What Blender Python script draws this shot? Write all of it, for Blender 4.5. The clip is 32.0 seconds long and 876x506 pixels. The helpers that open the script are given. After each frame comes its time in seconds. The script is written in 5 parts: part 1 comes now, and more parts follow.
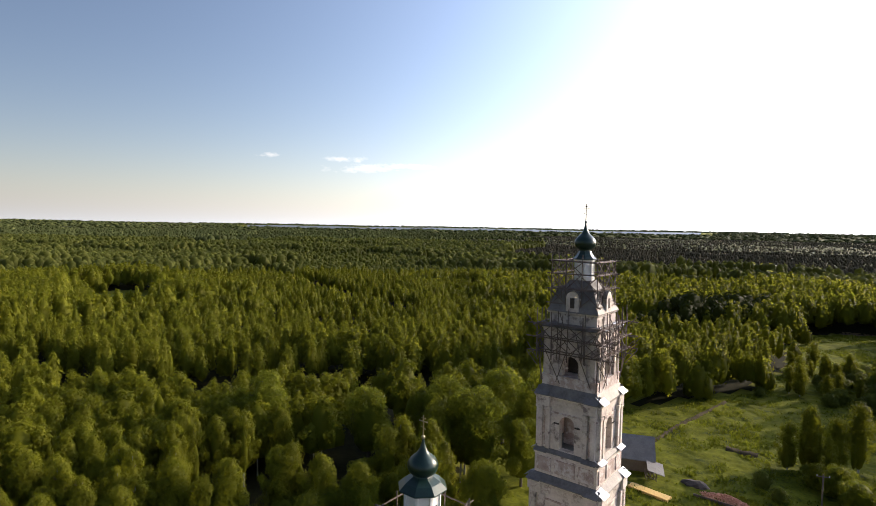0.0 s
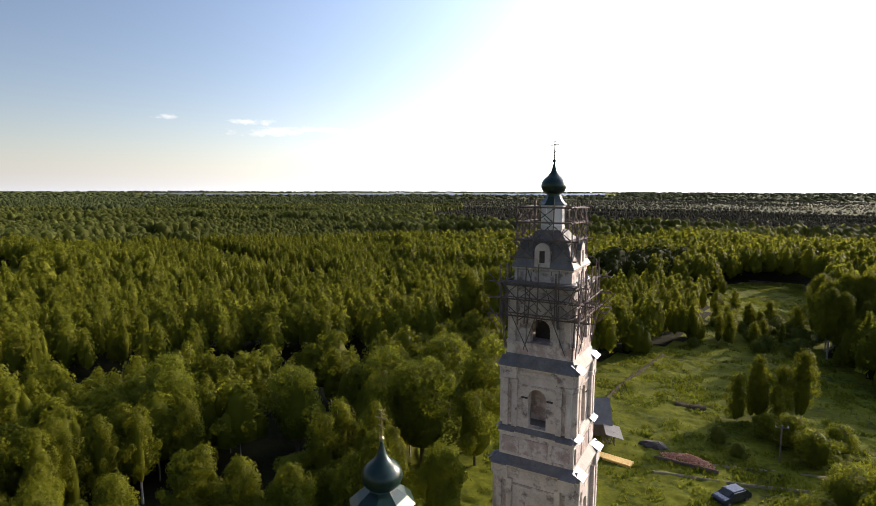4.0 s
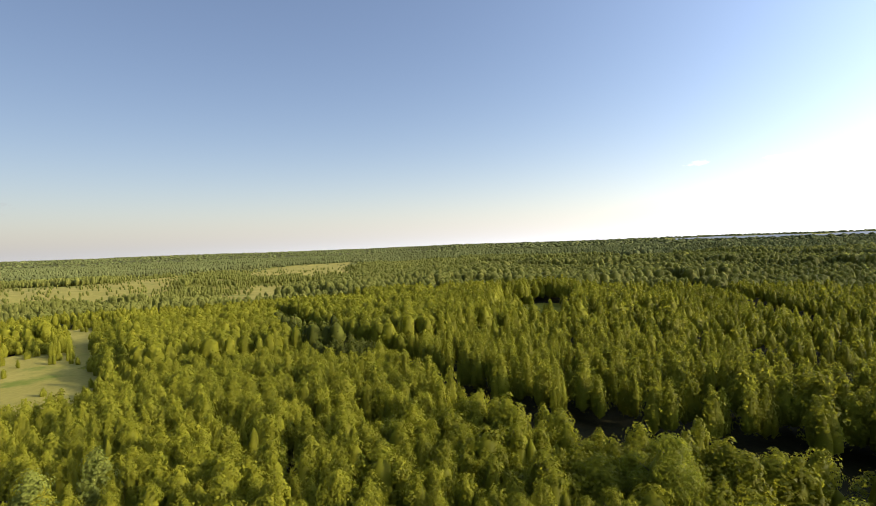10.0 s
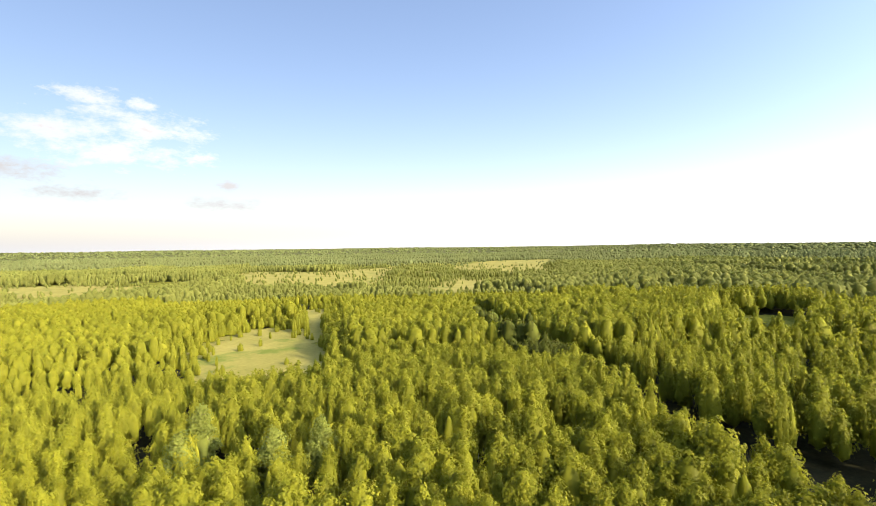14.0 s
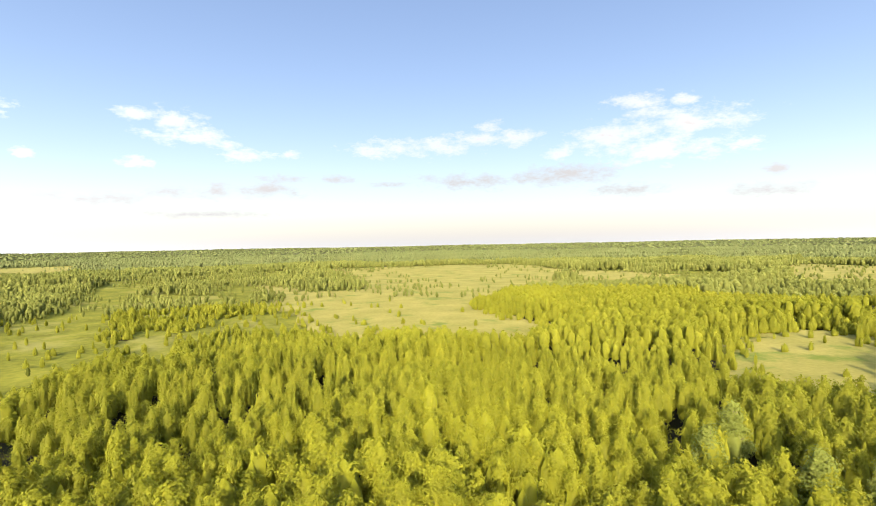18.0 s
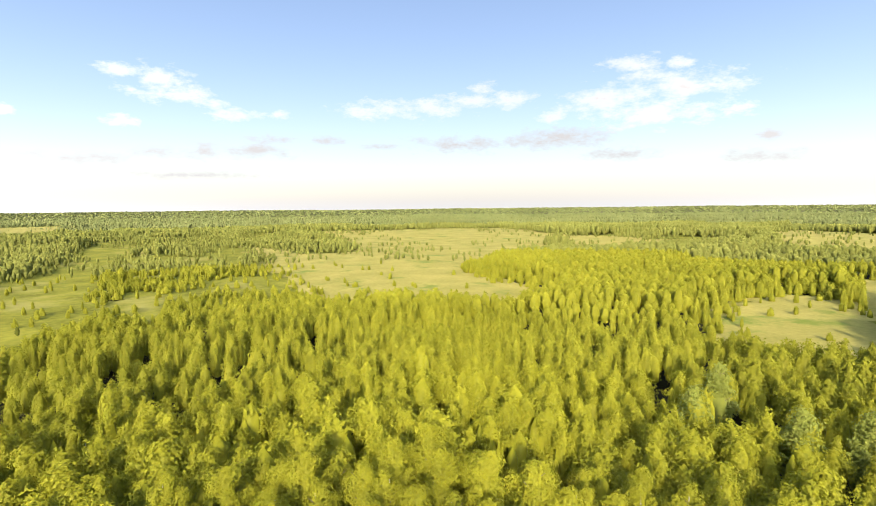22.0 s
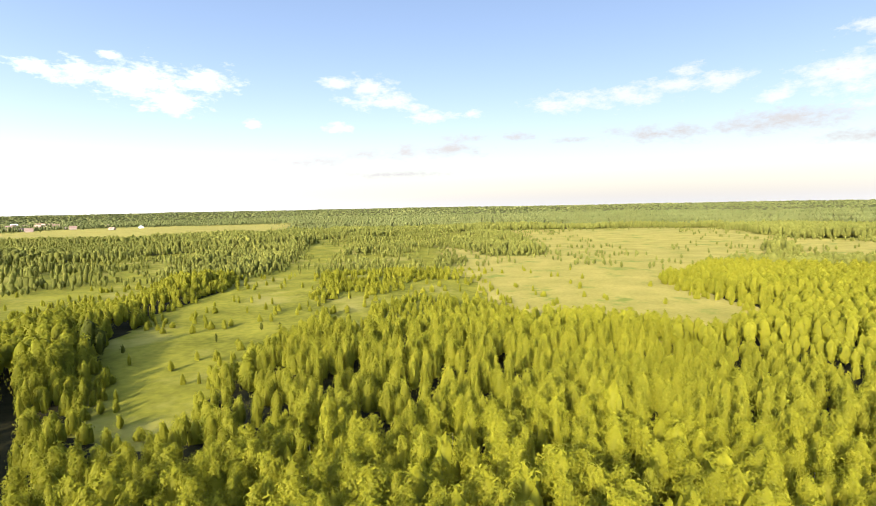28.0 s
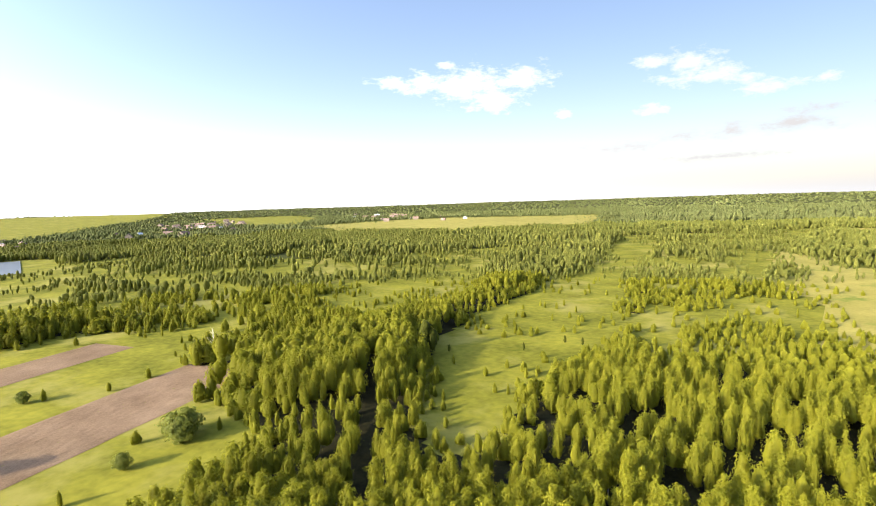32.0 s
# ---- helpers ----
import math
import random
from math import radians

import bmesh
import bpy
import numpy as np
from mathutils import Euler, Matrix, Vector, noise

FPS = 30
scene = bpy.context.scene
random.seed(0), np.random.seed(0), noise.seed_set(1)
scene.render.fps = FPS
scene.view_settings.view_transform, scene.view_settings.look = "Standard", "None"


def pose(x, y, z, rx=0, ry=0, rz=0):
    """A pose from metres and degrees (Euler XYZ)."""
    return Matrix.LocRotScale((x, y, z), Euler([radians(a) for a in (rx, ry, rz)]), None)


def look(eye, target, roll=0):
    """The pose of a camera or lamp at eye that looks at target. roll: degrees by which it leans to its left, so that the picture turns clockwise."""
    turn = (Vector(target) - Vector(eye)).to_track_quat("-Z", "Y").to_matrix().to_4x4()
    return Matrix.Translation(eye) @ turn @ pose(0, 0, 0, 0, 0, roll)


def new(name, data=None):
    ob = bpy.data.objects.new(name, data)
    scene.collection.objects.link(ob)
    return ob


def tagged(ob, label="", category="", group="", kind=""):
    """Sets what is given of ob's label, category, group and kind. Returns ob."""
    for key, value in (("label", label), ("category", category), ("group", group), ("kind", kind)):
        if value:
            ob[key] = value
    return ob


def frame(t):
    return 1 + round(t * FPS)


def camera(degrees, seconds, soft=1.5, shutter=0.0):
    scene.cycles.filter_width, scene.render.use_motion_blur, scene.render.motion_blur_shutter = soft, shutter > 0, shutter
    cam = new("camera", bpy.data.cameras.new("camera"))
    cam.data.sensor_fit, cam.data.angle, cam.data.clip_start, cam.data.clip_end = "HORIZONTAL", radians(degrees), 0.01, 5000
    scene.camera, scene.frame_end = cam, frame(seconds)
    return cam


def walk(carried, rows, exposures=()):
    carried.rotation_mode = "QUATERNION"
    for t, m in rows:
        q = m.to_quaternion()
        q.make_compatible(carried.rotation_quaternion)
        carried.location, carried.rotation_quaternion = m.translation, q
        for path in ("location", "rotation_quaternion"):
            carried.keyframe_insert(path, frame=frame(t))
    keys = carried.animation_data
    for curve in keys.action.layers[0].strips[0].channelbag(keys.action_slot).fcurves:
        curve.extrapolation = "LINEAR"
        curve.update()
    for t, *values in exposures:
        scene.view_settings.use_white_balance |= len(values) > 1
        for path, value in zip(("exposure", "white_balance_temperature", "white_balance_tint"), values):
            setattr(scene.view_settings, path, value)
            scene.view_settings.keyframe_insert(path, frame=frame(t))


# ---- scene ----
cam = camera(78.5, 32.0, soft=0.9)
PATH = [
    (0, pose(33.77, -51.95, 36.70, 87.14, -1.03, 48.37)),
    (0.5, pose(33.36, -51.54, 36.55, 86.61, -1.09, 45.28)),
    (1, pose(32.80, -51.46, 36.17, 86.21, -0.90, 44.11)),
    (1.5, pose(32.28, -51.44, 35.79, 85.80, -0.94, 44.10)),
    (2, pose(31.03, -50.61, 35.32, 85.37, -1.45, 39.09)),
    (2.5, pose(29.45, -50.05, 34.87, 84.73, -1.51, 39.70)),
    (3, pose(27.72, -48.93, 34.57, 83.98, -0.88, 39.87)),
    (3.5, pose(25.93, -47.43, 34.44, 83.42, -0.19, 39.52)),
    (5.5, pose(17.28, -42.47, 35.17, 83.71, -0.87, 38.57)),
    (6, pose(15.30, -40.56, 35.14, 84.26, -0.78, 35.21)),
    (6.5, pose(13.87, -40.02, 35.26, 84.75, -0.67, 35.75)),
    (7, pose(12.72, -39.88, 35.29, 85.35, -0.59, 37.70)),
    (7.5, pose(11.89, -39.13, 34.95, 86.15, -0.53, 37.83)),
    (8, pose(11.31, -39.41, 34.91, 86.64, -0.08, 41.46)),
    (8.5, pose(12.47, -40.61, 34.85, 87.58, 1.40, 54.19)),
    (9, pose(10.82, -38.32, 34.44, 88.22, 1.56, 63.70)),
    (9.5, pose(10.13, -38.23, 34.11, 88.56, 1.76, 72.48)),
    (10, pose(9.51, -37.78, 33.90, 89.17, 2.13, 91.88)),
    (10.5, pose(9.20, -37.41, 33.77, 89.42, 1.83, 97.22)),
    (11, pose(8.81, -37.14, 33.72, 89.39, 1.70, 94.49)),
    (11.5, pose(8.59, -37.03, 33.81, 89.36, 1.62, 94.25)),
    (12, pose(8.47, -37.03, 33.91, 89.36, 1.33, 94.23)),
    (12.5, pose(8.34, -36.96, 33.99, 89.39, 1.22, 94.26)),
    (13, pose(8.31, -36.99, 34.08, 89.40, 0.98, 93.97)),
    (13.5, pose(8.54, -37.20, 34.21, 89.38, 0.68, 94.41)),
    (14, pose(9.44, -37.11, 34.53, 89.33, 0.75, 112.96)),
    (14.5, pose(9.41, -37.14, 34.82, 89.20, 0.83, 129.64)),
    (15, pose(9.08, -36.83, 34.76, 89.39, 1.10, 137.71)),
    (15.5, pose(8.85, -37.08, 34.70, 89.16, 0.76, 141.97)),
    (17.5, pose(7.95, -36.80, 34.48, 89.28, 1.31, 166.45)),
    (18, pose(8.08, -36.74, 34.52, 89.13, 1.10, 166.54)),
    (18.5, pose(7.96, -36.60, 34.51, 87.21, 0.85, 166.97)),
    (19, pose(7.95, -36.81, 34.49, 86.19, 0.82, 166.49)),
    (19.5, pose(8.04, -36.96, 34.49, 85.75, 0.87, 166.12)),
    (20, pose(8.15, -36.98, 34.50, 85.55, 0.70, 166.60)),
    (20.5, pose(8.19, -36.84, 34.46, 85.43, 0.73, 167.16)),
    (21, pose(8.18, -37.11, 34.37, 85.35, 0.62, 166.60)),
    (21.5, pose(7.99, -37.36, 34.26, 85.27, 0.55, 166.19)),
    (22, pose(8.15, -37.44, 34.21, 85.22, 0.57, 165.62)),
    (22.5, pose(8.27, -37.56, 34.21, 85.17, 0.65, 165.94)),
    (23, pose(8.09, -37.55, 34.10, 85.13, 0.65, 165.87)),
    (23.5, pose(8.26, -37.70, 34.07, 85.08, 0.66, 165.14)),
    (24, pose(8.63, -37.78, 34.31, 84.98, 0.67, 171.56)),
    (24.5, pose(8.21, -37.86, 34.69, 84.97, 1.14, 176.16)),
    (26.5, pose(8.04, -38.07, 37.26, 85.00, 1.03, 180.08)),
    (27, pose(8.01, -38.04, 38.10, 84.97, 1.07, 180.73)),
    (27.5, pose(8.10, -38.08, 38.99, 84.95, 1.05, 181.38)),
    (28, pose(8.54, -38.10, 39.98, 85.01, 1.10, 185.52)),
    (28.5, pose(8.50, -38.19, 40.99, 85.05, 1.16, 190.07)),
    (29, pose(8.36, -38.26, 42.12, 85.15, 1.23, 193.12)),
    (29.5, pose(8.51, -38.07, 43.03, 85.20, 1.32, 196.08)),
    (30, pose(8.50, -37.93, 44.26, 85.26, 1.39, 200.06)),
    (30.5, pose(8.43, -37.91, 45.54, 85.25, 1.41, 202.86)),
    (31, pose(8.50, -37.85, 46.82, 85.32, 1.38, 206.59)),
    (31.5, pose(8.55, -37.71, 48.12, 84.77, 1.58, 211.44)),
    (32, pose(8.49, -37.72, 49.50, 84.54, 1.80, 217.34)),
]
EXPOSURES = [(0, 0.28), (8.5, 0.38), (9.3, 0.48), (10.0, 0.78), (11.0, 1.26), (12.0, 1.5), (13.0, 1.56), (14.5, 1.55), (32, 1.58)]
walk(cam, PATH, EXPOSURES)

# ---- light: low evening sun, clear sky with a few fair-weather clouds ----
SUN_BEARING, SUN_HEIGHT = -18.0, 18.5


def heading(bearing, height=0.0):
    """Unit vector for a bearing counted from +y towards -x, and a height above the horizon, in degrees."""
    b, h = radians(bearing), radians(height)
    return Vector((-math.sin(b) * math.cos(h), math.cos(b) * math.cos(h), math.sin(h)))


lamp = bpy.data.lights.new("sun", "SUN")
lamp.energy, lamp.angle, lamp.color = 5.0, radians(0.6), (1.0, 0.86, 0.66)
sun = new("sun", lamp)
sun.matrix_world = look((0, 0, 300), Vector((0, 0, 300)) - heading(SUN_BEARING, SUN_HEIGHT))

# clouds: bearing, height, half width, half height, in degrees
HEAP_CLOUDS = [(146.3, 13.7, 2.3, 0.7), (144.5, 12.4, 2.0, 0.8), (141.8, 11.4, 4.7, 1.1), (148.4, 10.4, 3.6, 1.3), (144.2, 9.1, 5.3, 1.3), (136.7, 8.7, 1.7, 0.6), (141.8, 13.4, 1.0, 0.6),
               (172.4, 10.1, 2.9, 0.8), (166.6, 10.3, 3.5, 0.8), (162.5, 11.0, 4.1, 0.6), (157.8, 11.0, 2.3, 0.7), (160.7, 12.2, 1.2, 0.5), (153.8, 9.0, 1.4, 0.5)]
TORN_CLOUDS = [(195.4, 12.5, 1.8, 0.6), (192.5, 12.3, 2.1, 0.9), (191.3, 10.9, 3.0, 0.8), (187.6, 10.2, 1.0, 0.5), (185.8, 9.3, 2.3, 0.55), (195.7, 8.1, 1.2, 0.5), (181.5, 9.5, 0.9, 0.4),
               (221.7, 12.3, 1.8, 0.5), (218.6, 12.1, 2.7, 1.0), (213.8, 11.9, 4.5, 1.3), (208.1, 12.2, 2.6, 1.0), (211.6, 10.4, 2.8, 1.1), (216.1, 13.8, 1.1, 0.3), (204.0, 8.4, 0.7, 0.4)]
LOW_CLOUDS = [(199.7, 4.7, 3.7, 0.5), (193.4, 5.6, 1.3, 0.5), (188.9, 5.6, 1.5, 0.7), (184.4, 5.9, 3.0, 0.6), (182.4, 7.0, 1.7, 0.5), (177.1, 7.0, 1.4, 0.5), (171.1, 6.4, 1.8, 0.3), (163.1, 6.6, 4.4, 0.7),
              (155.5, 6.7, 3.4, 0.7), (152.2, 7.0, 3.8, 0.9), (146.8, 5.2, 2.8, 0.5), (134.8, 4.4, 3.1, 0.5), (189.7, 3.4, 5.2, 0.3), (134.2, 6.3, 0.9, 0.4), (236.0, 4.3, 2.0, 0.4), (207.8, 4.3, 2.9, 0.3)]
THIN_CLOUDS = [(58.4, 6.8, 2.0, 0.3), (56.1, 5.9, 2.9, 0.4), (51.7, 6.2, 3.0, 0.25), (65.7, 6.9, 1.0, 0.25)]


def make_world():
    w = bpy.data.worlds.new("evening_sky")
    scene.world, w.use_nodes = w, True
    nt = w.node_tree
    nt.nodes.clear()
    n, link = nt.nodes.new, nt.links.new

    def m(op, a, b=None, clamp=False):
        node = n("ShaderNodeMath")
        node.operation, node.use_clamp = op, clamp
        for socket, value in zip(node.inputs, (a, b)):
            if value is None:
                continue
            if isinstance(value, (int, float)):
                socket.default_value = value
            else:
                link(value, socket)
        return node.outputs[0]

    sky = n("ShaderNodeTexSky")
    sky.sky_type, sky.sun_disc = "NISHITA", False
    sky.sun_elevation, sky.sun_rotation = radians(SUN_HEIGHT), radians(-SUN_BEARING)
    sky.altitude, sky.air_density, sky.dust_density, sky.ozone_density = 100, 1.0, 0.9, 1.5
    coord = n("ShaderNodeTexCoord").outputs["Generated"]
    split = n("ShaderNodeSeparateXYZ")
    link(coord, split.inputs[0])
    x, y, z = split.outputs
    azimuth = m("MULTIPLY", m("ARCTAN2", m("MULTIPLY", x, -1.0), y), 180 / math.pi)
    azimuth = m("MODULO", m("ADD", azimuth, 360.0), 360.0)
    height = m("MULTIPLY", m("ARCSINE", z), 180 / math.pi)
    sky_map = n("ShaderNodeCombineXYZ")
    link(azimuth, sky_map.inputs[0]), link(height, sky_map.inputs[1])

    def vec(op, a, value=None):
        node = n("ShaderNodeVectorMath")
        node.operation = op
        link(a, node.inputs[0])
        if value is not None:
            node.inputs[1].default_value = value
        return node.outputs["Value" if op == "LENGTH" else "Vector"]

    def ripple(scale, detail):
        node = n("ShaderNodeTexNoise")
        node.inputs["Scale"].default_value, node.inputs["Detail"].default_value, node.inputs["Roughness"].default_value = scale, detail, 0.62
        link(vec("MULTIPLY", sky_map.outputs[0], (0.6, 1.25, 1)), node.inputs["Vector"])
        return m("SUBTRACT", node.outputs["Fac"], 0.5)

    fuzz = m("ADD", m("MULTIPLY", ripple(0.7, 8.0), 3.6), m("MULTIPLY", ripple(3.0, 5.0), 1.2))
    banks = []
    for bank in (HEAP_CLOUDS, TORN_CLOUDS, LOW_CLOUDS, THIN_CLOUDS):
        best = None
        for a, h, wide, high in bank:
            d = vec("LENGTH", vec("MULTIPLY", vec("SUBTRACT", sky_map.outputs[0], (a, h, 0)), (0.85 / wide, 0.85 / high, 0)))
            best = d if best is None else m("MINIMUM", best, d)
        banks.append(m("SUBTRACT", 1.0, best))
    thick = m("MAXIMUM", banks[0], banks[1])
    body = m("ADD", m("MAXIMUM", thick, m("SUBTRACT", banks[3], 0.15)), fuzz)
    low_cover = m("MULTIPLY", m("ADD", m("ADD", banks[2], fuzz), 0.25), 0.75, clamp=True)
    cover = m("MULTIPLY", m("ADD", body, 0.12), 0.62, clamp=True)
    # milky haze over the horizon and the wide aureole of the low sun
    to_sun = n("ShaderNodeVectorMath")
    to_sun.operation = "DOT_PRODUCT"
    link(coord, to_sun.inputs[0])
    to_sun.inputs[1].default_value = heading(SUN_BEARING, SUN_HEIGHT)
    away = m("MULTIPLY", m("ARCCOSINE", to_sun.outputs["Value"]), 180 / math.pi)
    aureole = m("MULTIPLY", m("EXPONENT", m("DIVIDE", away, -17.0)), 30.0)
    haze = m("MULTIPLY", m("EXPONENT", m("DIVIDE", m("MAXIMUM", height, 0.0), -2.9)), 0.97, clamp=True)
    blue = n("ShaderNodeVectorMath")
    blue.operation = "MULTIPLY"
    blue.inputs[1].default_value = (1.17, 1.05, 1.09)
    link(sky.outputs[0], blue.inputs[0])
    hazy = n("ShaderNodeMix")
    hazy.data_type = "RGBA"
    link(haze, hazy.inputs[0]), link(blue.outputs[0], hazy.inputs[6])
    hazy.inputs[7].default_value = (6.4, 6.35, 6.5, 1)
    mix = n("ShaderNodeMix")
    mix.data_type = "RGBA"
    low_mix = n("ShaderNodeMix")
    low_mix.data_type = "RGBA"
    link(low_cover, low_mix.inputs[0]), link(hazy.outputs[2], low_mix.inputs[6])
    low_mix.inputs[7].default_value = (5.1, 4.95, 5.0, 1)
    link(cover, mix.inputs[0]), link(low_mix.outputs[2], mix.inputs[6])
    shade = n("ShaderNodeMix")
    shade.data_type = "RGBA"
    link(m("MULTIPLY", m("SUBTRACT", body, 0.75), 0.8, clamp=True), shade.inputs[0])
    shade.inputs[6].default_value, shade.inputs[7].default_value = (7.6, 7.25, 7.1, 1), (5.0, 4.8, 4.85, 1)
    link(shade.outputs[2], mix.inputs[7])
    milk = n("ShaderNodeVectorMath")
    milk.operation = "SCALE"
    link(mix.outputs[2], milk.inputs[0])
    link(m("ADD", m("MULTIPLY", m("EXPONENT", m("DIVIDE", away, -48.0)), 8.6), 0.43), milk.inputs["Scale"])
    glare = n("ShaderNodeMix")
    glare.data_type, glare.blend_type = "RGBA", "ADD"
    glare.inputs[0].default_value = 1.0
    tint = n("ShaderNodeVectorMath")
    tint.operation = "SCALE"
    tint.inputs[0].default_value = (0.97, 0.98, 1.0)
    link(aureole, tint.inputs["Scale"])
    link(milk.outputs[0], glare.inputs[6]), link(tint.outputs[0], glare.inputs[7])
    back, out = n("ShaderNodeBackground"), n("ShaderNodeOutputWorld")
    back.inputs["Strength"].default_value = 0.066
    link(glare.outputs[2], back.inputs["Color"]), link(back.outputs[0], out.inputs[0])


make_world()


# ---- materials ----
def material(name, low, high, scale=3.0, rough=0.8, metal=0.0, bump=0.0, fine=40.0, dirt=None, dirt_scale=0.6, dirt_cut=0.55,
             island=0.0, thin=0.0, per_object=0.0, gloss=0.5):
    """Two scales of noise between two colours, stains of a third colour, bump; island: change of tone from piece to piece;
    thin: the share of light let through a leaf."""
    mt = bpy.data.materials.new(name)
    mt.use_nodes = True
    nt = mt.node_tree
    nt.nodes.clear()
    n, link = nt.nodes.new, nt.links.new
    place = n("ShaderNodeNewGeometry")
    big, small = n("ShaderNodeTexNoise"), n("ShaderNodeTexNoise")
    for node, s, detail in ((big, scale, 5), (small, fine, 4)):
        node.inputs["Scale"].default_value, node.inputs["Detail"].default_value = s, detail
        link(place.outputs["Position"], node.inputs["Vector"])
    total = n("ShaderNodeMath")
    total.operation = "MULTIPLY_ADD"
    link(small.outputs["Fac"], total.inputs[0])
    total.inputs[1].default_value = 0.6
    link(big.outputs["Fac"], total.inputs[2])
    stretch = n("ShaderNodeMapRange")
    link(total.outputs[0], stretch.inputs[0])
    stretch.inputs[1].default_value, stretch.inputs[2].default_value = 0.5, 1.1
    fac = stretch.outputs[0]
    for share, socket in ((island, place.outputs["Random Per Island"]), (per_object, n("ShaderNodeObjectInfo").outputs["Random"])):
        if share:
            mixed = n("ShaderNodeMix")
            mixed.inputs[0].default_value = share
            link(fac, mixed.inputs[2]), link(socket, mixed.inputs[3])
            fac = mixed.outputs[0]
    tone = n("ShaderNodeMix")
    tone.data_type = "RGBA"
    tone.inputs[6].default_value, tone.inputs[7].default_value = (*low, 1), (*high, 1)
    link(fac, tone.inputs[0])
    colour = tone.outputs[2]
    if dirt:
        spots, cut, stain = n("ShaderNodeTexNoise"), n("ShaderNodeMapRange"), n("ShaderNodeMix")
        spots.inputs["Scale"].default_value, spots.inputs["Detail"].default_value = dirt_scale, 8
        spots.inputs["Roughness"].default_value = 0.65
        link(place.outputs["Position"], spots.inputs["Vector"]), link(spots.outputs["Fac"], cut.inputs[0])
        cut.inputs[1].default_value, cut.inputs[2].default_value = dirt_cut, dirt_cut + 0.12
        stain.data_type = "RGBA"
        link(cut.outputs[0], stain.inputs[0]), link(colour, stain.inputs[6])
        stain.inputs[7].default_value = (*dirt, 1)
        colour = stain.outputs[2]
    shader = n("ShaderNodeBsdfPrincipled")
    link(colour, shader.inputs["Base Color"])
    shader.inputs["Roughness"].default_value, shader.inputs["Metallic"].default_value = rough, metal
    shader.inputs["Specular IOR Level"].default_value = 0.08 if thin else gloss
    if thin:
        shader.inputs["Diffuse Roughness"].default_value = 1.0
    if bump:
        relief = n("ShaderNodeBump")
        relief.inputs["Strength"].default_value, relief.inputs["Distance"].default_value = bump, 0.05
        link(total.outputs[0], relief.inputs["Height"]), link(relief.outputs[0], shader.inputs["Normal"])
    result = shader.outputs[0]
    if thin:
        glow, both = n("ShaderNodeBsdfTranslucent"), n("ShaderNodeMixShader")
        link(colour, glow.inputs["Color"])
        both.inputs[0].default_value = thin
        link(result, both.inputs[1]), link(glow.outputs[0], both.inputs[2])
        result = both.outputs[0]
    link(result, n("ShaderNodeOutputMaterial").inputs[0])
    return mt


M_GRASS = material("meadow_grass", (0.072, 0.080, 0.008), (0.190, 0.182, 0.022), 0.05, 0.95, bump=0.6, fine=0.4, dirt=(0.20, 0.185, 0.045), dirt_scale=0.02, dirt_cut=0.52, gloss=0.05)
M_STRAW = material("dry_meadow_grass", (0.160, 0.148, 0.030), (0.262, 0.230, 0.060), 0.05, 0.95, bump=0.5, fine=0.7, dirt=(0.11, 0.135, 0.02), dirt_scale=0.04, dirt_cut=0.55, gloss=0.05)
# litter near black: the shade under the trees is put into its colour
M_SHADED_LITTER = material("shaded_litter", (0.010, 0.010, 0.004), (0.028, 0.026, 0.010), 0.3, 0.95, fine=2.0, gloss=0.05)
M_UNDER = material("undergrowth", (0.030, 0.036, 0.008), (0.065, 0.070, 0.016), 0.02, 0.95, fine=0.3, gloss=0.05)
M_TUFT = material("meadow_turf", (0.036, 0.044, 0.004), (0.150, 0.156, 0.012), 0.16, 0.95, fine=2.2, bump=0.6, dirt=(0.030, 0.040, 0.008), dirt_scale=0.45, dirt_cut=0.54, gloss=0.05)
M_BLADE = material("grass_blades", (0.075, 0.092, 0.008), (0.19, 0.20, 0.018), 0.2, 0.8, fine=2.0, island=0.3, thin=0.5)
M_SOIL = material("ploughed_soil", (0.110, 0.075, 0.043), (0.200, 0.142, 0.088), 0.08, 0.95, bump=0.6, gloss=0.05, fine=2.2)
M_DUG = material("dug_earth", (0.035, 0.028, 0.018), (0.09, 0.07, 0.04), 0.5, 0.95, bump=0.6, gloss=0.05, fine=4)
M_TRACK = material("dirt_track", (0.10, 0.095, 0.055), (0.20, 0.17, 0.11), 0.3, 0.95, bump=0.3, gloss=0.05, fine=4)
M_BIRCH = material("birch_leaves", (0.138, 0.143, 0.010), (0.232, 0.236, 0.017), 0.11, 0.6, fine=0.8, island=0.1, thin=0.52)
M_BROAD = material("broad_leaves", (0.135, 0.152, 0.011), (0.245, 0.258, 0.023), 0.2, 0.55, fine=1.0, island=0.15, thin=0.55)
M_WILLOW = material("willow_leaves", (0.104, 0.124, 0.017), (0.178, 0.198, 0.036), 0.3, 0.6, fine=1.5, island=0.15, thin=0.42)
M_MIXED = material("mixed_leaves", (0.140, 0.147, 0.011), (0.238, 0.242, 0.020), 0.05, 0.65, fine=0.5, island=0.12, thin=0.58)
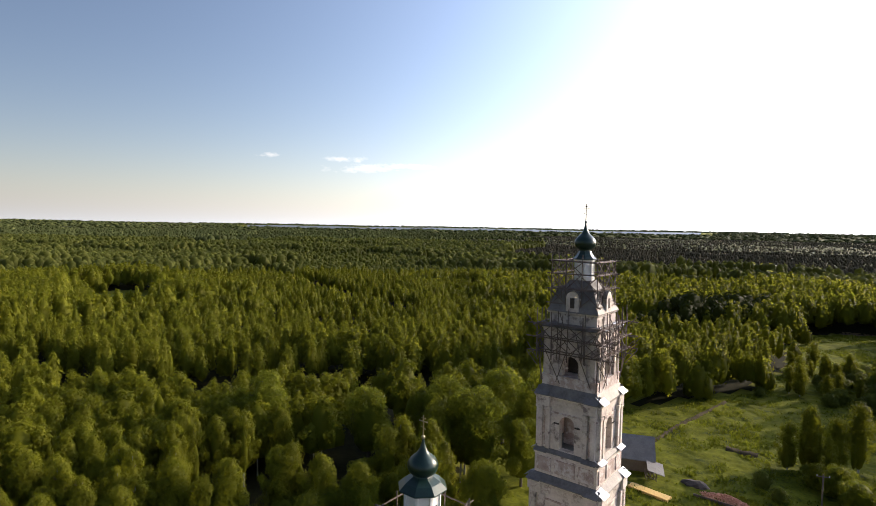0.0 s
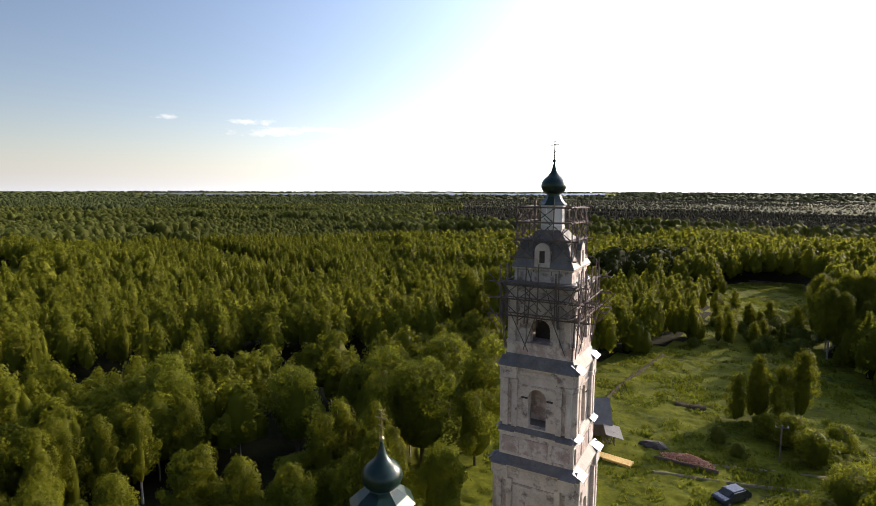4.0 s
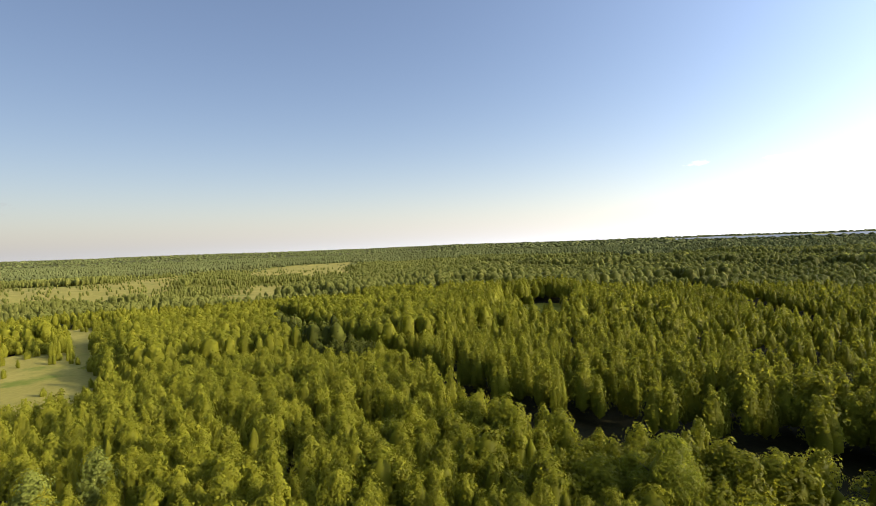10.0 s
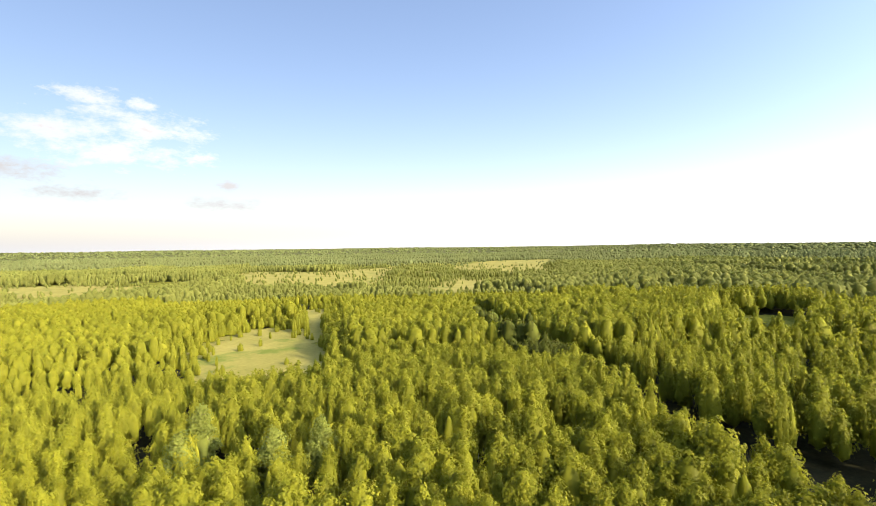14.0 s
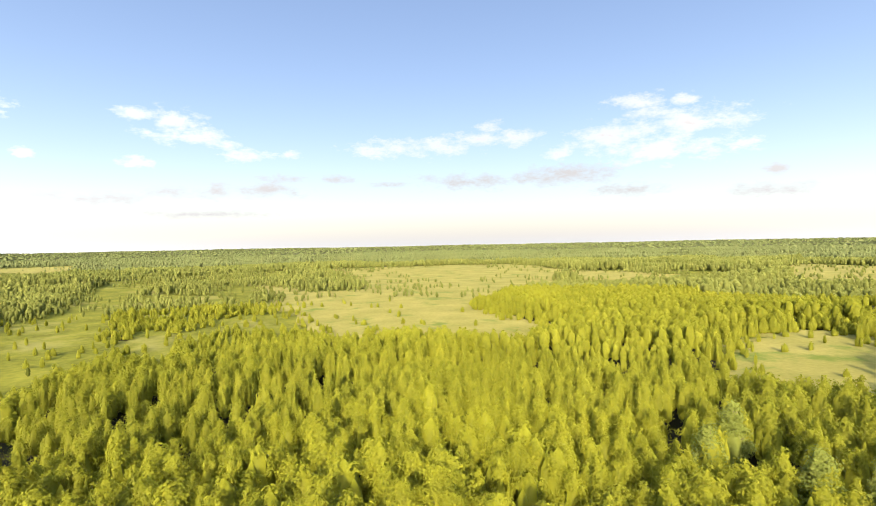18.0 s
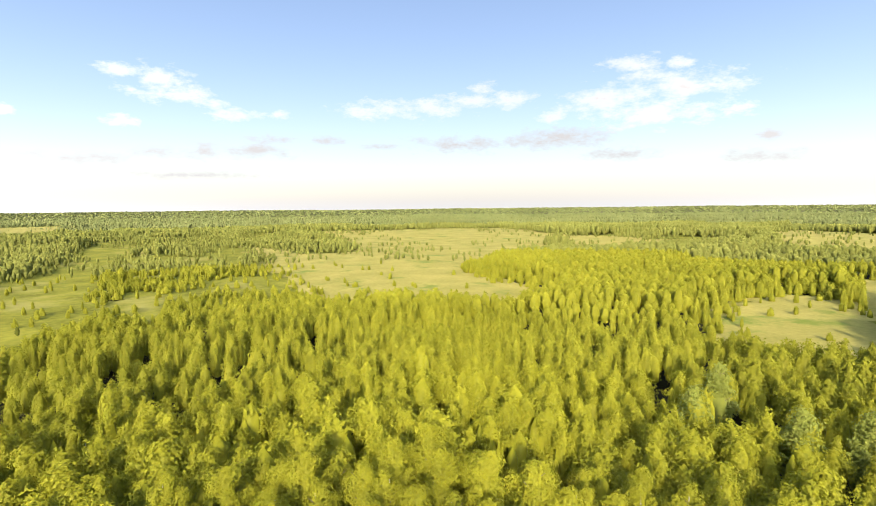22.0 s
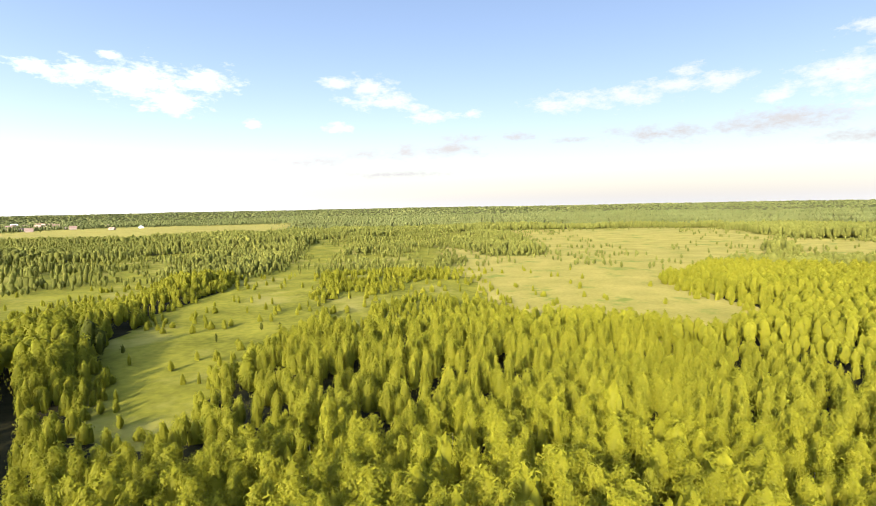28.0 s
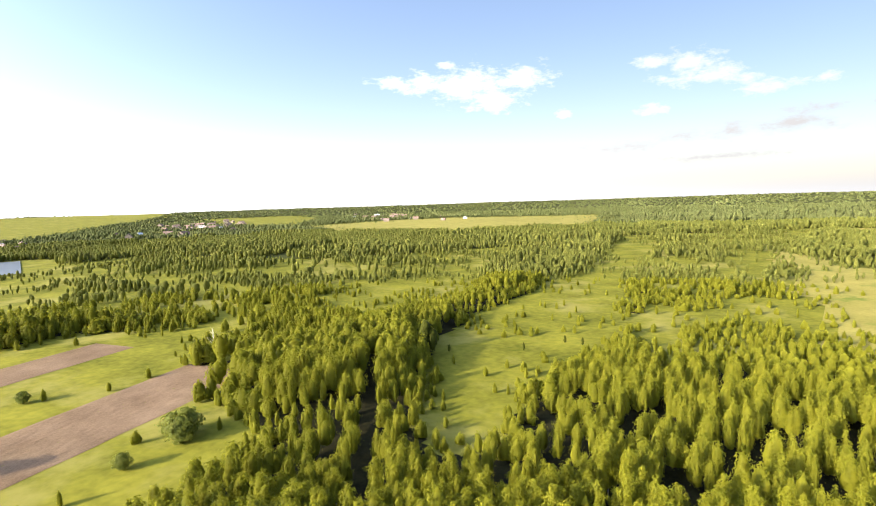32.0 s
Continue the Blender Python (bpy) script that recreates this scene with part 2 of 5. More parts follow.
# farther woods turn greyer and bluer: distance haze put into the leaf colours
M_FAR = material("hazed_far_leaves", (0.118, 0.130, 0.026), (0.196, 0.208, 0.046), 0.012, 0.7, fine=0.15, island=0.15, thin=0.6)
M_HAZED = material("hazed_forest_leaves", (0.088, 0.106, 0.036), (0.146, 0.165, 0.056), 0.008, 0.8, fine=0.06, island=0.12, thin=0.5)
# brown of the scrub, with some haze grey put into its colour
M_BOG = material("scrub_leaves", (0.070, 0.064, 0.042), (0.115, 0.104, 0.066), 0.01, 0.9, fine=0.1, island=0.05, thin=0.35)
# leaf colour darkened to stand in for a shaded forest edge
M_DARK_LEAF = material("dark_stand_leaves", (0.026, 0.033, 0.003), (0.060, 0.066, 0.007), 0.05, 0.8, fine=0.4, island=0.3, gloss=0.0, thin=0.1)
M_BARK = material("birch_bark", (0.22, 0.20, 0.17), (0.52, 0.49, 0.43), 2.5, 0.85, fine=9, dirt=(0.05, 0.045, 0.04), dirt_scale=3.0, dirt_cut=0.58)
M_SNAG = material("bleached_dead_wood", (0.38, 0.36, 0.31), (0.58, 0.55, 0.49), 1.5, 0.9, fine=8)
M_WOODBARK = material("dark_bark", (0.06, 0.045, 0.03), (0.13, 0.10, 0.07), 2.0, 0.95, bump=0.5, fine=9)
M_WATER = material("lake_water", (0.07, 0.08, 0.085), (0.11, 0.12, 0.12), 0.02, 0.42, gloss=0.2)
M_PLASTER = material("old_lime_plaster", (0.39, 0.335, 0.295), (0.65, 0.58, 0.52), 0.6, 0.92, bump=0.4, fine=4, dirt=(0.19, 0.15, 0.14), dirt_scale=0.8, dirt_cut=0.53)
M_BRICKISH = material("bare_brick", (0.26, 0.19, 0.165), (0.46, 0.37, 0.33), 1.2, 0.95, bump=0.5, fine=9, dirt=(0.55, 0.50, 0.47), dirt_scale=1.1, dirt_cut=0.47)
M_TIN = material("roof_tin", (0.115, 0.105, 0.100), (0.215, 0.200, 0.19), 1.1, 0.6, 0.1, gloss=0.25, bump=0.1, fine=5, dirt=(0.20, 0.18, 0.17), dirt_scale=0.8, dirt_cut=0.6)
# paler tin for the sunny side: the sun's glare put into the colour
M_SUNLIT_TIN = material("sunlit_tin", (0.55, 0.55, 0.56), (0.75, 0.75, 0.75), 1.1, 0.3, 0.5, fine=5)
M_DOME = material("green_roof_paint", (0.007, 0.020, 0.015), (0.014, 0.038, 0.028), 1.2, 0.3, 0.1, bump=0.12, fine=6)
M_DARK = material("dark_interior", (0.035, 0.028, 0.024), (0.07, 0.055, 0.045), 1.0, 0.95, fine=6)
M_POLE = material("weathered_scaffold_wood", (0.075, 0.055, 0.045), (0.18, 0.14, 0.12), 1.5, 0.9, fine=9, per_object=0.5)
M_IRON = material("dark_iron", (0.05, 0.05, 0.05), (0.10, 0.10, 0.10), 3.0, 0.45, 0.8, fine=20)
M_GILT = material("dull_gilt", (0.40, 0.32, 0.18), (0.6, 0.5, 0.3), 3.0, 0.35, 0.9, fine=20)
M_SLATE = material("grey_roof_sheets", (0.15, 0.14, 0.135), (0.25, 0.24, 0.23), 0.9, 0.8, bump=0.2, gloss=0.12, fine=7, dirt=(0.16, 0.15, 0.13), dirt_scale=0.9, dirt_cut=0.58)
M_LOG = material("old_log_wall", (0.10, 0.08, 0.06), (0.22, 0.18, 0.14), 1.0, 0.9, bump=0.4, fine=7, per_object=0.4)
M_YELLOW = material("fresh_sawn_timber", (0.55, 0.36, 0.10), (0.75, 0.52, 0.18), 0.9, 0.7, fine=7, per_object=0.5)
M_CLAY = material("red_brick", (0.34, 0.15, 0.09), (0.55, 0.28, 0.18), 1.5, 0.9, bump=0.3, fine=9, per_object=0.6)
M_CARPAINT = material("dark_blue_car_paint", (0.03, 0.035, 0.05), (0.04, 0.05, 0.07), 1.0, 0.22, 0.3, fine=8)
M_GLASS = material("window_glass", (0.03, 0.035, 0.04), (0.05, 0.055, 0.06), 1.0, 0.06, 0.0, fine=8)
M_RUBBER = material("tyre_rubber", (0.02, 0.02, 0.02), (0.035, 0.035, 0.035), 2.0, 0.9, fine=12)
M_WHITE = material("white_wash", (0.70, 0.68, 0.64), (0.82, 0.80, 0.77), 1.5, 0.85, bump=0.15, fine=8, dirt=(0.5, 0.46, 0.40), dirt_scale=0.8, dirt_cut=0.6)
M_BLUEROOF = material("pale_blue_roof", (0.50, 0.58, 0.68), (0.62, 0.68, 0.76), 0.5, 0.5, 0.2, fine=4)
M_REDROOF = material("rusty_roof", (0.13, 0.085, 0.065), (0.22, 0.155, 0.12), 0.05, 0.8, fine=0.4)

rng = np.random.default_rng(7)


# ---- building helpers ----
def part(name, bm, mat, parent=None, label="", smooth=False):
    me = bpy.data.meshes.new(name)
    bmesh.ops.recalc_face_normals(bm, faces=bm.faces)
    bm.to_mesh(me)
    bm.free()
    me.materials.append(mat)
    if smooth:
        me.polygons.foreach_set("use_smooth", [True] * len(me.polygons))
    ob = new(name, me)
    if parent:
        ob.parent = parent
    if label:
        ob["label"] = label
    return ob


def thing(name, m, label, category, group="", kind=""):
    ob = new(name)
    ob.matrix_basis = m
    return tagged(ob, label, category, group, kind)


def mesh_from(name, verts, faces, mat):
    """A mesh from numpy arrays: verts (n, 3), faces (m, 3 or 4)."""
    me = bpy.data.meshes.new(name)
    k = faces.shape[1]
    me.vertices.add(len(verts)), me.loops.add(faces.size), me.polygons.add(len(faces))
    me.vertices.foreach_set("co", np.ascontiguousarray(verts, dtype=np.float32).ravel())
    me.loops.foreach_set("vertex_index", np.ascontiguousarray(faces, dtype=np.int32).ravel())
    me.polygons.foreach_set("loop_start", np.arange(0, faces.size, k, dtype=np.int32))
    me.polygons.foreach_set("loop_total", np.full(len(faces), k, dtype=np.int32))
    me.update()
    me.materials.append(mat)
    return me


def box(bm, x0, x1, y0, y1, z0, z1, bevel=0.0):
    r = bmesh.ops.create_cube(bm, size=1.0, matrix=Matrix.Translation(((x0 + x1) / 2, (y0 + y1) / 2, (z0 + z1) / 2)) @ Matrix.Diagonal((x1 - x0, y1 - y0, z1 - z0, 1)))
    if bevel:
        edges = list({e for v in r["verts"] for e in v.link_edges})
        bmesh.ops.bevel(bm, geom=edges, offset=bevel, segments=1, affect="EDGES")
    return bm


def boxes(*specs, bevel=0.0):
    bm = bmesh.new()
    for s in specs:
        box(bm, *s, bevel=bevel)
    return bm


def lathe(profile, sides=24, turn=0.0, flat=False):
    """A solid of revolution from (radius, z) pairs."""
    bm = bmesh.new()
    rings = []
    for r, z in profile:
        rings.append([bm.verts.new((max(r, 0.004) * math.cos(turn + 2 * math.pi * i / sides), max(r, 0.004) * math.sin(turn + 2 * math.pi * i / sides), z)) for i in range(sides)])
    for a, b in zip(rings, rings[1:]):
        for i in range(sides):
            bm.faces.new((a[i], a[(i + 1) % sides], b[(i + 1) % sides], b[i]))
    bm.faces.new(rings[0][::-1]), bm.faces.new(rings[-1])
    return bm


def square_rings(profile):
    """A four-sided body from (half side, z) pairs."""
    return lathe([(h * math.sqrt(2), z) for h, z in profile], 4, math.pi / 4)


def rod(bm, a, b, r0, r1=None, sides=6):
    a, b = Vector(a), Vector(b)
    m = Matrix.Translation((a + b) / 2) @ (b - a).to_track_quat("Z", "Y").to_matrix().to_4x4()
    bmesh.ops.create_cone(bm, cap_ends=True, segments=sides, radius1=r0, radius2=r0 if r1 is None else r1, depth=(b - a).length, matrix=m)
    return bm


# ---- ground ----
HUB = np.array((8.0, -37.0))


def ground_z(x, y):
    r = np.hypot(x - HUB[0], y - HUB[1])
    s = np.clip((r - 2200) / 2700, 0, 1)
    roll = np.clip((r - 150) / 500, 0, 1) * (1.2 * np.sin(x / 190 + 1) * np.cos(y / 230) + 0.8 * np.sin((x + y) / 87))
    return roll + 24 * s * s * (3 - 2 * s) + np.clip((r - 2200) / 800, 0, 1) * 3 * np.sin(x / 410) * np.sin(y / 370 + 2)


def polar_sheet(radii, a0, a1, steps, lift=0.0, centre=HUB, closed=False):
    """A sheet between bearings a0 and a1 (degrees), laid on the ground."""
    a = np.radians(np.linspace(a0, a1, steps + 1))
    rr, aa = np.meshgrid(np.array(radii, float), a, indexing="ij")
    x, y = centre[0] - rr * np.sin(aa), centre[1] + rr * np.cos(aa)
    v = np.stack([x, y, ground_z(x, y) + lift], -1).reshape(-1, 3)
    i, j = np.meshgrid(np.arange(len(radii) - 1), np.arange(steps), indexing="ij")
    k = (i * (steps + 1) + j).ravel()
    return v, np.stack([k, k + 1, k + steps + 2, k + steps + 1], -1)


v, f = polar_sheet([0.01] + list(np.geomspace(4, 4940, 70)), 0, 360, 144)
ground = tagged(new("ground", mesh_from("ground", v, f, M_GRASS)), "level meadow ground with uneven yellow-green grass", "ground", kind="structure")

v, f = polar_sheet(np.linspace(3400, 4300, 12), 22, 68, 60, 1.2)
tagged(new("water", mesh_from("water", v, f, M_WATER)), "distant pale lake along the horizon", "lake", kind="structure")

# open land in the woods: outlines of glades, meadows and fields
CLEAR, DRY, SPARSE, LANES = [], [], [], []


def glade(*outline, ragged=1.0, dry=False):
    CLEAR.append((np.array(outline, float), ragged))
    if dry:
        DRY.append(CLEAR[-1])


def sparse(*outline):
    """Overgrown land with single trees and groves."""
    SPARSE.append((np.array(outline, float), 1.0))


def lane(width, *line):
    """A dark lane between the stands of trees."""
    LANES.append((np.array(line, float), width / 2))


# north: yard and meadow behind the bell tower, field beyond the bushes, glades of the big wood
glade((-22, 8), (-26, 24), (-22, 46), (-15, 66), (-5, 83), (4, 88), (18, 88), (27, 72), (42, 60), (48, 30), (46, 2), (30, -14), (12, -12), (6, -20), (8, -34), (-2, -34), (-6, -16), (-14, -4), ragged=0.5)
glade((-20, 160), (-14, 184), (2, 190), (12, 172), (17, 140), (16, 118), (4, 100), (-8, 112), (-14, 135), ragged=0.6)
glade((-5, 80), (-9, 114), (4, 118), (16, 120), (17, 84), ragged=0.4)
glade((-38, 40), (-46, 50), (-40, 62), (-24, 60), (-22, 46), ragged=0.5)
glade((-275, -14), (-289, 8), (-273, 24), (-222, 10), (-190, 2), (-180, -14), (-200, -26), ragged=0.8)
glade((-245, 320), (-205, 330), (-190, 290), (-215, 262), (-255, 275))
glade((-120, 280), (-150, 330), (-110, 380), (-70, 330))
# south-west: small glade and pale strips
glade((-122, -184), (-150, -194), (-168, -199), (-176, -192), (-169, -172), (-158, -152), (-128, -132), (-101, -117), (-92, -124), (-86, -140), ragged=0.5, dry=True)
glade((-237, -223), (-246, -215), (-200, -180), (-165, -157), (-161, -166), (-200, -196), ragged=0.7, dry=True)
glade((-548, -502), (-635, -493), (-836, -474), (-657, -375), (-483, -319), (-350, -255), (-363, -343), dry=True)
glade((-384, -227), (-520, -246), (-511, -198), (-370, -150), (-320, -171), dry=True)
glade((-793, -376), (-1149, -394), (-1259, -285), (-690, -177), (-624, -273), dry=True)
glade((-511, -558), (-620, -597), (-616, -511), (-565, -434), (-362, -318), (-340, -343), dry=True)
# south: the wide pale meadow with its wooded tongue
glade((16, -891), (-117, -877), (-218, -914), (-321, -871), (-289, -625), (-187, -433), (-116, -359), (-90, -329), (-74, -315), (-73, -300), (-85, -265), (-91, -228), (-48, -192), (-36, -207), (-26, -213), (-8, -221), (5, -236), (14, -316), (27, -340), (50, -548), (23, -490), (6, -455), (-32, -465), (-27, -672), dry=True, ragged=0.7)
glade((-283, -614), (-328, -527), (-368, -465), (-243, -383), (-199, -419), dry=True)
# south-east: green meadow beside the tree belt, grass behind the belt, fields with ploughed strips
glade((98, -148), (108, -166), (122, -185), (127, -207), (138, -232), (136, -280), (146, -327), (149, -396), (179, -512), (234, -704), (188, -685), (141, -553), (126, -434), (111, -356), (101, -313), (90, -285), (80, -258), (74, -232), (70, -207), (70, -187), (74, -169), (68, -149), (67, -136), (66, -124), (70, -115), (82, -125), ragged=0.8)
glade((205, -205), (250, -262), (240, -294), (208, -330), (178, -290), (165, -235), (170, -200))
glade((503, -69), (571, -168), (606, -210), (622, -268), (616, -299), (518, -247), (443, -185), (370, -160), (330, -120), (300, -85), (290, -53))
glade((320, -10), (254, -92), (258, -117), (246, -127), (213, -138), (179, -128), (174, -116), (143, -106), (127, -108), (107, -101), (103, -89), (98, -77), (94, -66), (120, -30), (200, 10), ragged=0.5)
# far fields of the south-east
glade((1012, -831), (1067, -1197), (827, -1427), (559, -1484), (358, -943), (427, -748), (693, -648), dry=True)
glade((965, -103), (1604, -150), (4600, -1150), (4500, -2300), (2029, -825), (1422, -472))
glade((1150, -900), (1500, -900), (2300, -1350), (2100, -1700), (1500, -1300))
sparse((-10, -225), (60, -200), (100, -310), (150, -470), (230, -720), (60, -900), (20, -880), (50, -548), (27, -400))
sparse((165, -255), (150, -190), (150, -150), (180, -120), (260, -130), (300, -60), (620, -200), (640, -300), (430, -340), (350, -450), (290, -560), (235, -430), (190, -330))
sparse((-283, -630), (-420, -560), (-400, -420), (-243, -383), (-199, -419))
sparse((-800, -560), (-1150, -420), (-1200, -250), (-690, -160), (-330, -160), (-360, -330))
# dark breaks: the long ones in the western wood, the ride and the planted rows of the south-east
lane(9, (-285, -160), (-263, -145), (-215, -112), (-169, -85), (-132, -54))
lane(9, (-132, -54), (-98, -38), (-86, -30))
lane(16, (-86, -30), (-74, -20), (-65, -4), (-56, 12), (-46, 27))
lane(12, (-30, -26), (-27, -14), (-33, -4))
lane(5, (-40, -106), (-55, -96))
lane(10, (-420, 128), (-300, 102), (-225, 90), (-160, 82), (-128, 80))
lane(2.8, (66, -90), (72, -97), (85, -112), (108, -136), (122, -152))
lane(1.0, (98, -72), (94, -95), (97, -114))
lane(1.0, (86, -78), (85, -97), (90, -112))
lane(1.0, (110, -84), (105, -104), (106, -124))


def value_noise(x, y, size, seed):
    """Smooth noise from 0 to 1 on a grid of that size."""
    g = np.random.default_rng(seed).random((256, 256))
    u, w = x / size, y / size
    i, j = np.floor(u).astype(int), np.floor(w).astype(int)
    a, b = u - i, w - j
    a, b = a * a * (3 - 2 * a), b * b * (3 - 2 * b)
    i0, j0, i1, j1 = i % 256, j % 256, (i + 1) % 256, (j + 1) % 256
    return (g[i0, j0] * (1 - a) + g[i1, j0] * a) * (1 - b) + (g[i0, j1] * (1 - a) + g[i1, j1] * a) * b


def depth(x, y, outline):
    """Metres inside (+) or outside (-) an outline; far outside a large negative number."""
    d = np.full(x.shape, -999.0)
    lo, hi = outline.min(0) - 60, outline.max(0) + 60
    near = (x > lo[0]) & (x < hi[0]) & (y > lo[1]) & (y < hi[1])
    px, py = x[near], y[near]
    if not px.size:
        return d
    best, inside = np.full(px.shape, 1e9), np.zeros(px.shape, bool)
    for (ax, ay), (bx, by) in zip(outline, np.roll(outline, -1, 0)):
        ex, ey = bx - ax, by - ay
        t = np.clip(((px - ax) * ex + (py - ay) * ey) / (ex * ex + ey * ey), 0, 1)
        best = np.minimum(best, np.hypot(px - ax - t * ex, py - ay - t * ey))
        if ay != by:
            inside ^= ((ay > py) != (by > py)) & (px < ax + (py - ay) * ex / ey)
    d[near] = np.where(inside, best, -best)
    return d


def openness(x, y, where=None):
    """Above 0: open ground, in units of 25 m; the more below, the deeper in the wood."""
    best = np.full(x.shape, -9.0)
    wob = (value_noise(x, y, 9, 3) - 0.5) * 7 + (value_noise(x, y, 45, 4) - 0.5) * np.clip(np.hypot(x, y) / 30, 4, 22)
    for outline, ragged in CLEAR if where is None else where:
        best = np.maximum(best, (depth(x, y, outline) + ragged * wob) / 25)
    return best


def half_open(x, y):
    """1 in the overgrown fields of the south, 0 in closed wood."""
    edge = 24 * (value_noise(x, y, 40, 8) - 0.5)
    best = np.zeros(x.shape)
    for outline, ragged in SPARSE:
        best = np.maximum(best, np.clip((depth(x, y, outline) + edge) / 12, 0, 1))
    return best


def lane_gap(x, y):
    """Metres to the rim of the nearest lane, negative within it."""
    best = np.full(x.shape, 999.0)
    for line, half in LANES:
        for (ax, ay), (bx, by) in zip(line, line[1:]):
            ex, ey = bx - ax, by - ay
            t = np.clip(((x - ax) * ex + (y - ay) * ey) / (ex * ex + ey * ey), 0, 1)
            best = np.minimum(best, np.hypot(x - ax - t * ex, y - ay - t * ey) - half)
    return best


GROVES = [(-58, -392, 17)]
KEEP_OFF = [(159, -113, 14), (154.6, -100, 14), (150, -86, 14), (145.5, -72, 14), (141, -59, 14), (220, -107, 11), (215, -90, 11), (210, -73, 11),
            (0, 0, 6.5), (2.5, -25, 9), (-7, 26, 8), (13, 18, 6), (33, 26, 9), (-3, 18, 4), (7, 25, 6), (31, 235, 12), (600, -176, 42), (640, -188, 46), (690, -200, 50)]


# dark holes in the closed canopy
GAPS = [(54, -149), (44, -141), (28, -120), (14, -113), (2, -106), (1, -148), (59, -136), (21, -138), (33, -104), (9, -134), (33, -167), (-9, -100), (-20, -106), (-66, -150), (66, -117), (16, -172), (5, -121), (12, -98)]
GAPS += [(-50, -115), (-65, -119), (-72, -104), (-45, -92), (44, -121), (40, -150), (54, -113), (23, -140), (17, -152), (28, -178), (6, -154), (22, -197), (47, -193)]
GAPS += [(-95, -76), (-61, -64), (-76, -54), (-89, 22), (-104, 39), (-137, -42), (-84, -17), (-116, 5), (-39, -5), (-53, 12), (-28, -18), (-93, 73), (-125, 39)]


def scatter(r0, r1, space, a0, a1, seed, keep=1.0):
    """Places of trees in a ring round the hub: a jittered grid, thinned by the open ground. Gives x, y and the height factor."""
    g = np.random.default_rng(seed)
    n = int(r1 / space) + 1
    i, j = np.meshgrid(np.arange(-n, n + 1), np.arange(-n, n + 1))
    x = (i.ravel() + g.uniform(-0.42, 0.42, i.size)) * space + HUB[0]
    y = (j.ravel() + g.uniform(-0.42, 0.42, i.size)) * space + HUB[1]
    r = np.hypot(x - HUB[0], y - HUB[1])
    b = np.degrees(np.arctan2(-(x - HUB[0]), y - HUB[1])) % 360
    ok = (r >= r0) & (r < r1) & (((b - a0) % 360) <= (a1 - a0)) & (g.random(x.size) < keep)
    x, y = x[ok], y[ok]
    o, h = openness(x, y), half_open(x, y)
    groves = value_noise(x, y, 30, 11) * 0.6 + value_noise(x, y, 10, 12) * 0.4
    lone = g.random(x.size)
    ok = (o < 0) & (lane_gap(x, y) > 0.8) & ((h < 0.5) | (groves > 0.47) | (lone < 0.12))
    loose = (o > 0) & (o < 3) & ((y < -60) | (x < -200)) & (lone < min((space / 4) ** 2, 1.3) * ((0.06 + 0.5 * np.clip(groves - 0.5, 0, 1) / 0.2) * np.where((x > 0) & (y > -420) & (y < -128), 1.0, np.where(y < -128, 0.4, 0.15)) + 0.5 * np.clip(0.35 - o, 0, 0.35) / 0.35))
    ok |= loose
    for cx, cy, rad in GROVES:
        ok |= np.hypot(x - cx, y - cy) < rad * (0.6 + 0.8 * groves)
    for cx, cy, rad in KEEP_OFF:
        ok &= np.hypot(x - cx, y - cy) > rad
    for k, (cx, cy) in enumerate(GAPS):
        ok &= np.hypot((x - cx), (y - cy)) > (3.0 + 0.4 * (k % 4)) * (1 + np.hypot(cx, cy) / 600)
    x, y, o, h, loose = x[ok], y[ok], o[ok], h[ok], loose[ok]
    tall = (0.78 + 0.26 * value_noise(x, y, 45, 21) + g.normal(0, 0.055, x.size)) * (1 - 0.26 * np.clip(h, 0, 1))
    tall = tall * (1 - 0.24 * np.clip((-70 - y) / 80, 0, 1))
    tall = np.where((h > 0.4) & (g.random(x.size) < 0.35), tall * 0.65, tall)
    tall = np.where(loose, tall * g.uniform(0.35, 0.95, x.size), tall)
    tall = tall * np.where(y < -60, np.clip(0.5 + g.random(x.size) * 0.35 - o, 0.5, 1), 1)
    far = np.hypot(x - HUB[0], y - HUB[1])
    strips = value_noise(x * 0.45 + y * 0.2, y * 1.2 - x * 0.3, 75, 41)
    block = value_noise(x * 0.5 + y * 0.25, y - x * 0.4, 60, 43)
    tall = tall * np.where(far > 120, np.where(block > 0.5, 1.1, 0.78), 1.0)
    for cx, cy, rad in ((122, -152, 30),):
        tall = np.where(np.hypot(x - cx, y - cy) < rad, tall * 1.15, tall)
    tall = np.where(np.hypot(x - 78, y + 118) < 34, tall * 0.8, tall)
    gaps = value_noise(x, y, 8.5, 31)
    ok = gaps > np.where(h < 0.5, np.where(far < 300, 0.16, 0.13), 0.0)
    ok &= g.random(x.size) < 1 - 0.32 * np.clip((y + 40) / 40, 0, 1)
    ok &= ~((far > 260) & (strips > 0.84) & (strips < 0.89))
    return x[ok], y[ok], np.clip(tall[ok], 0.3, 1.5)


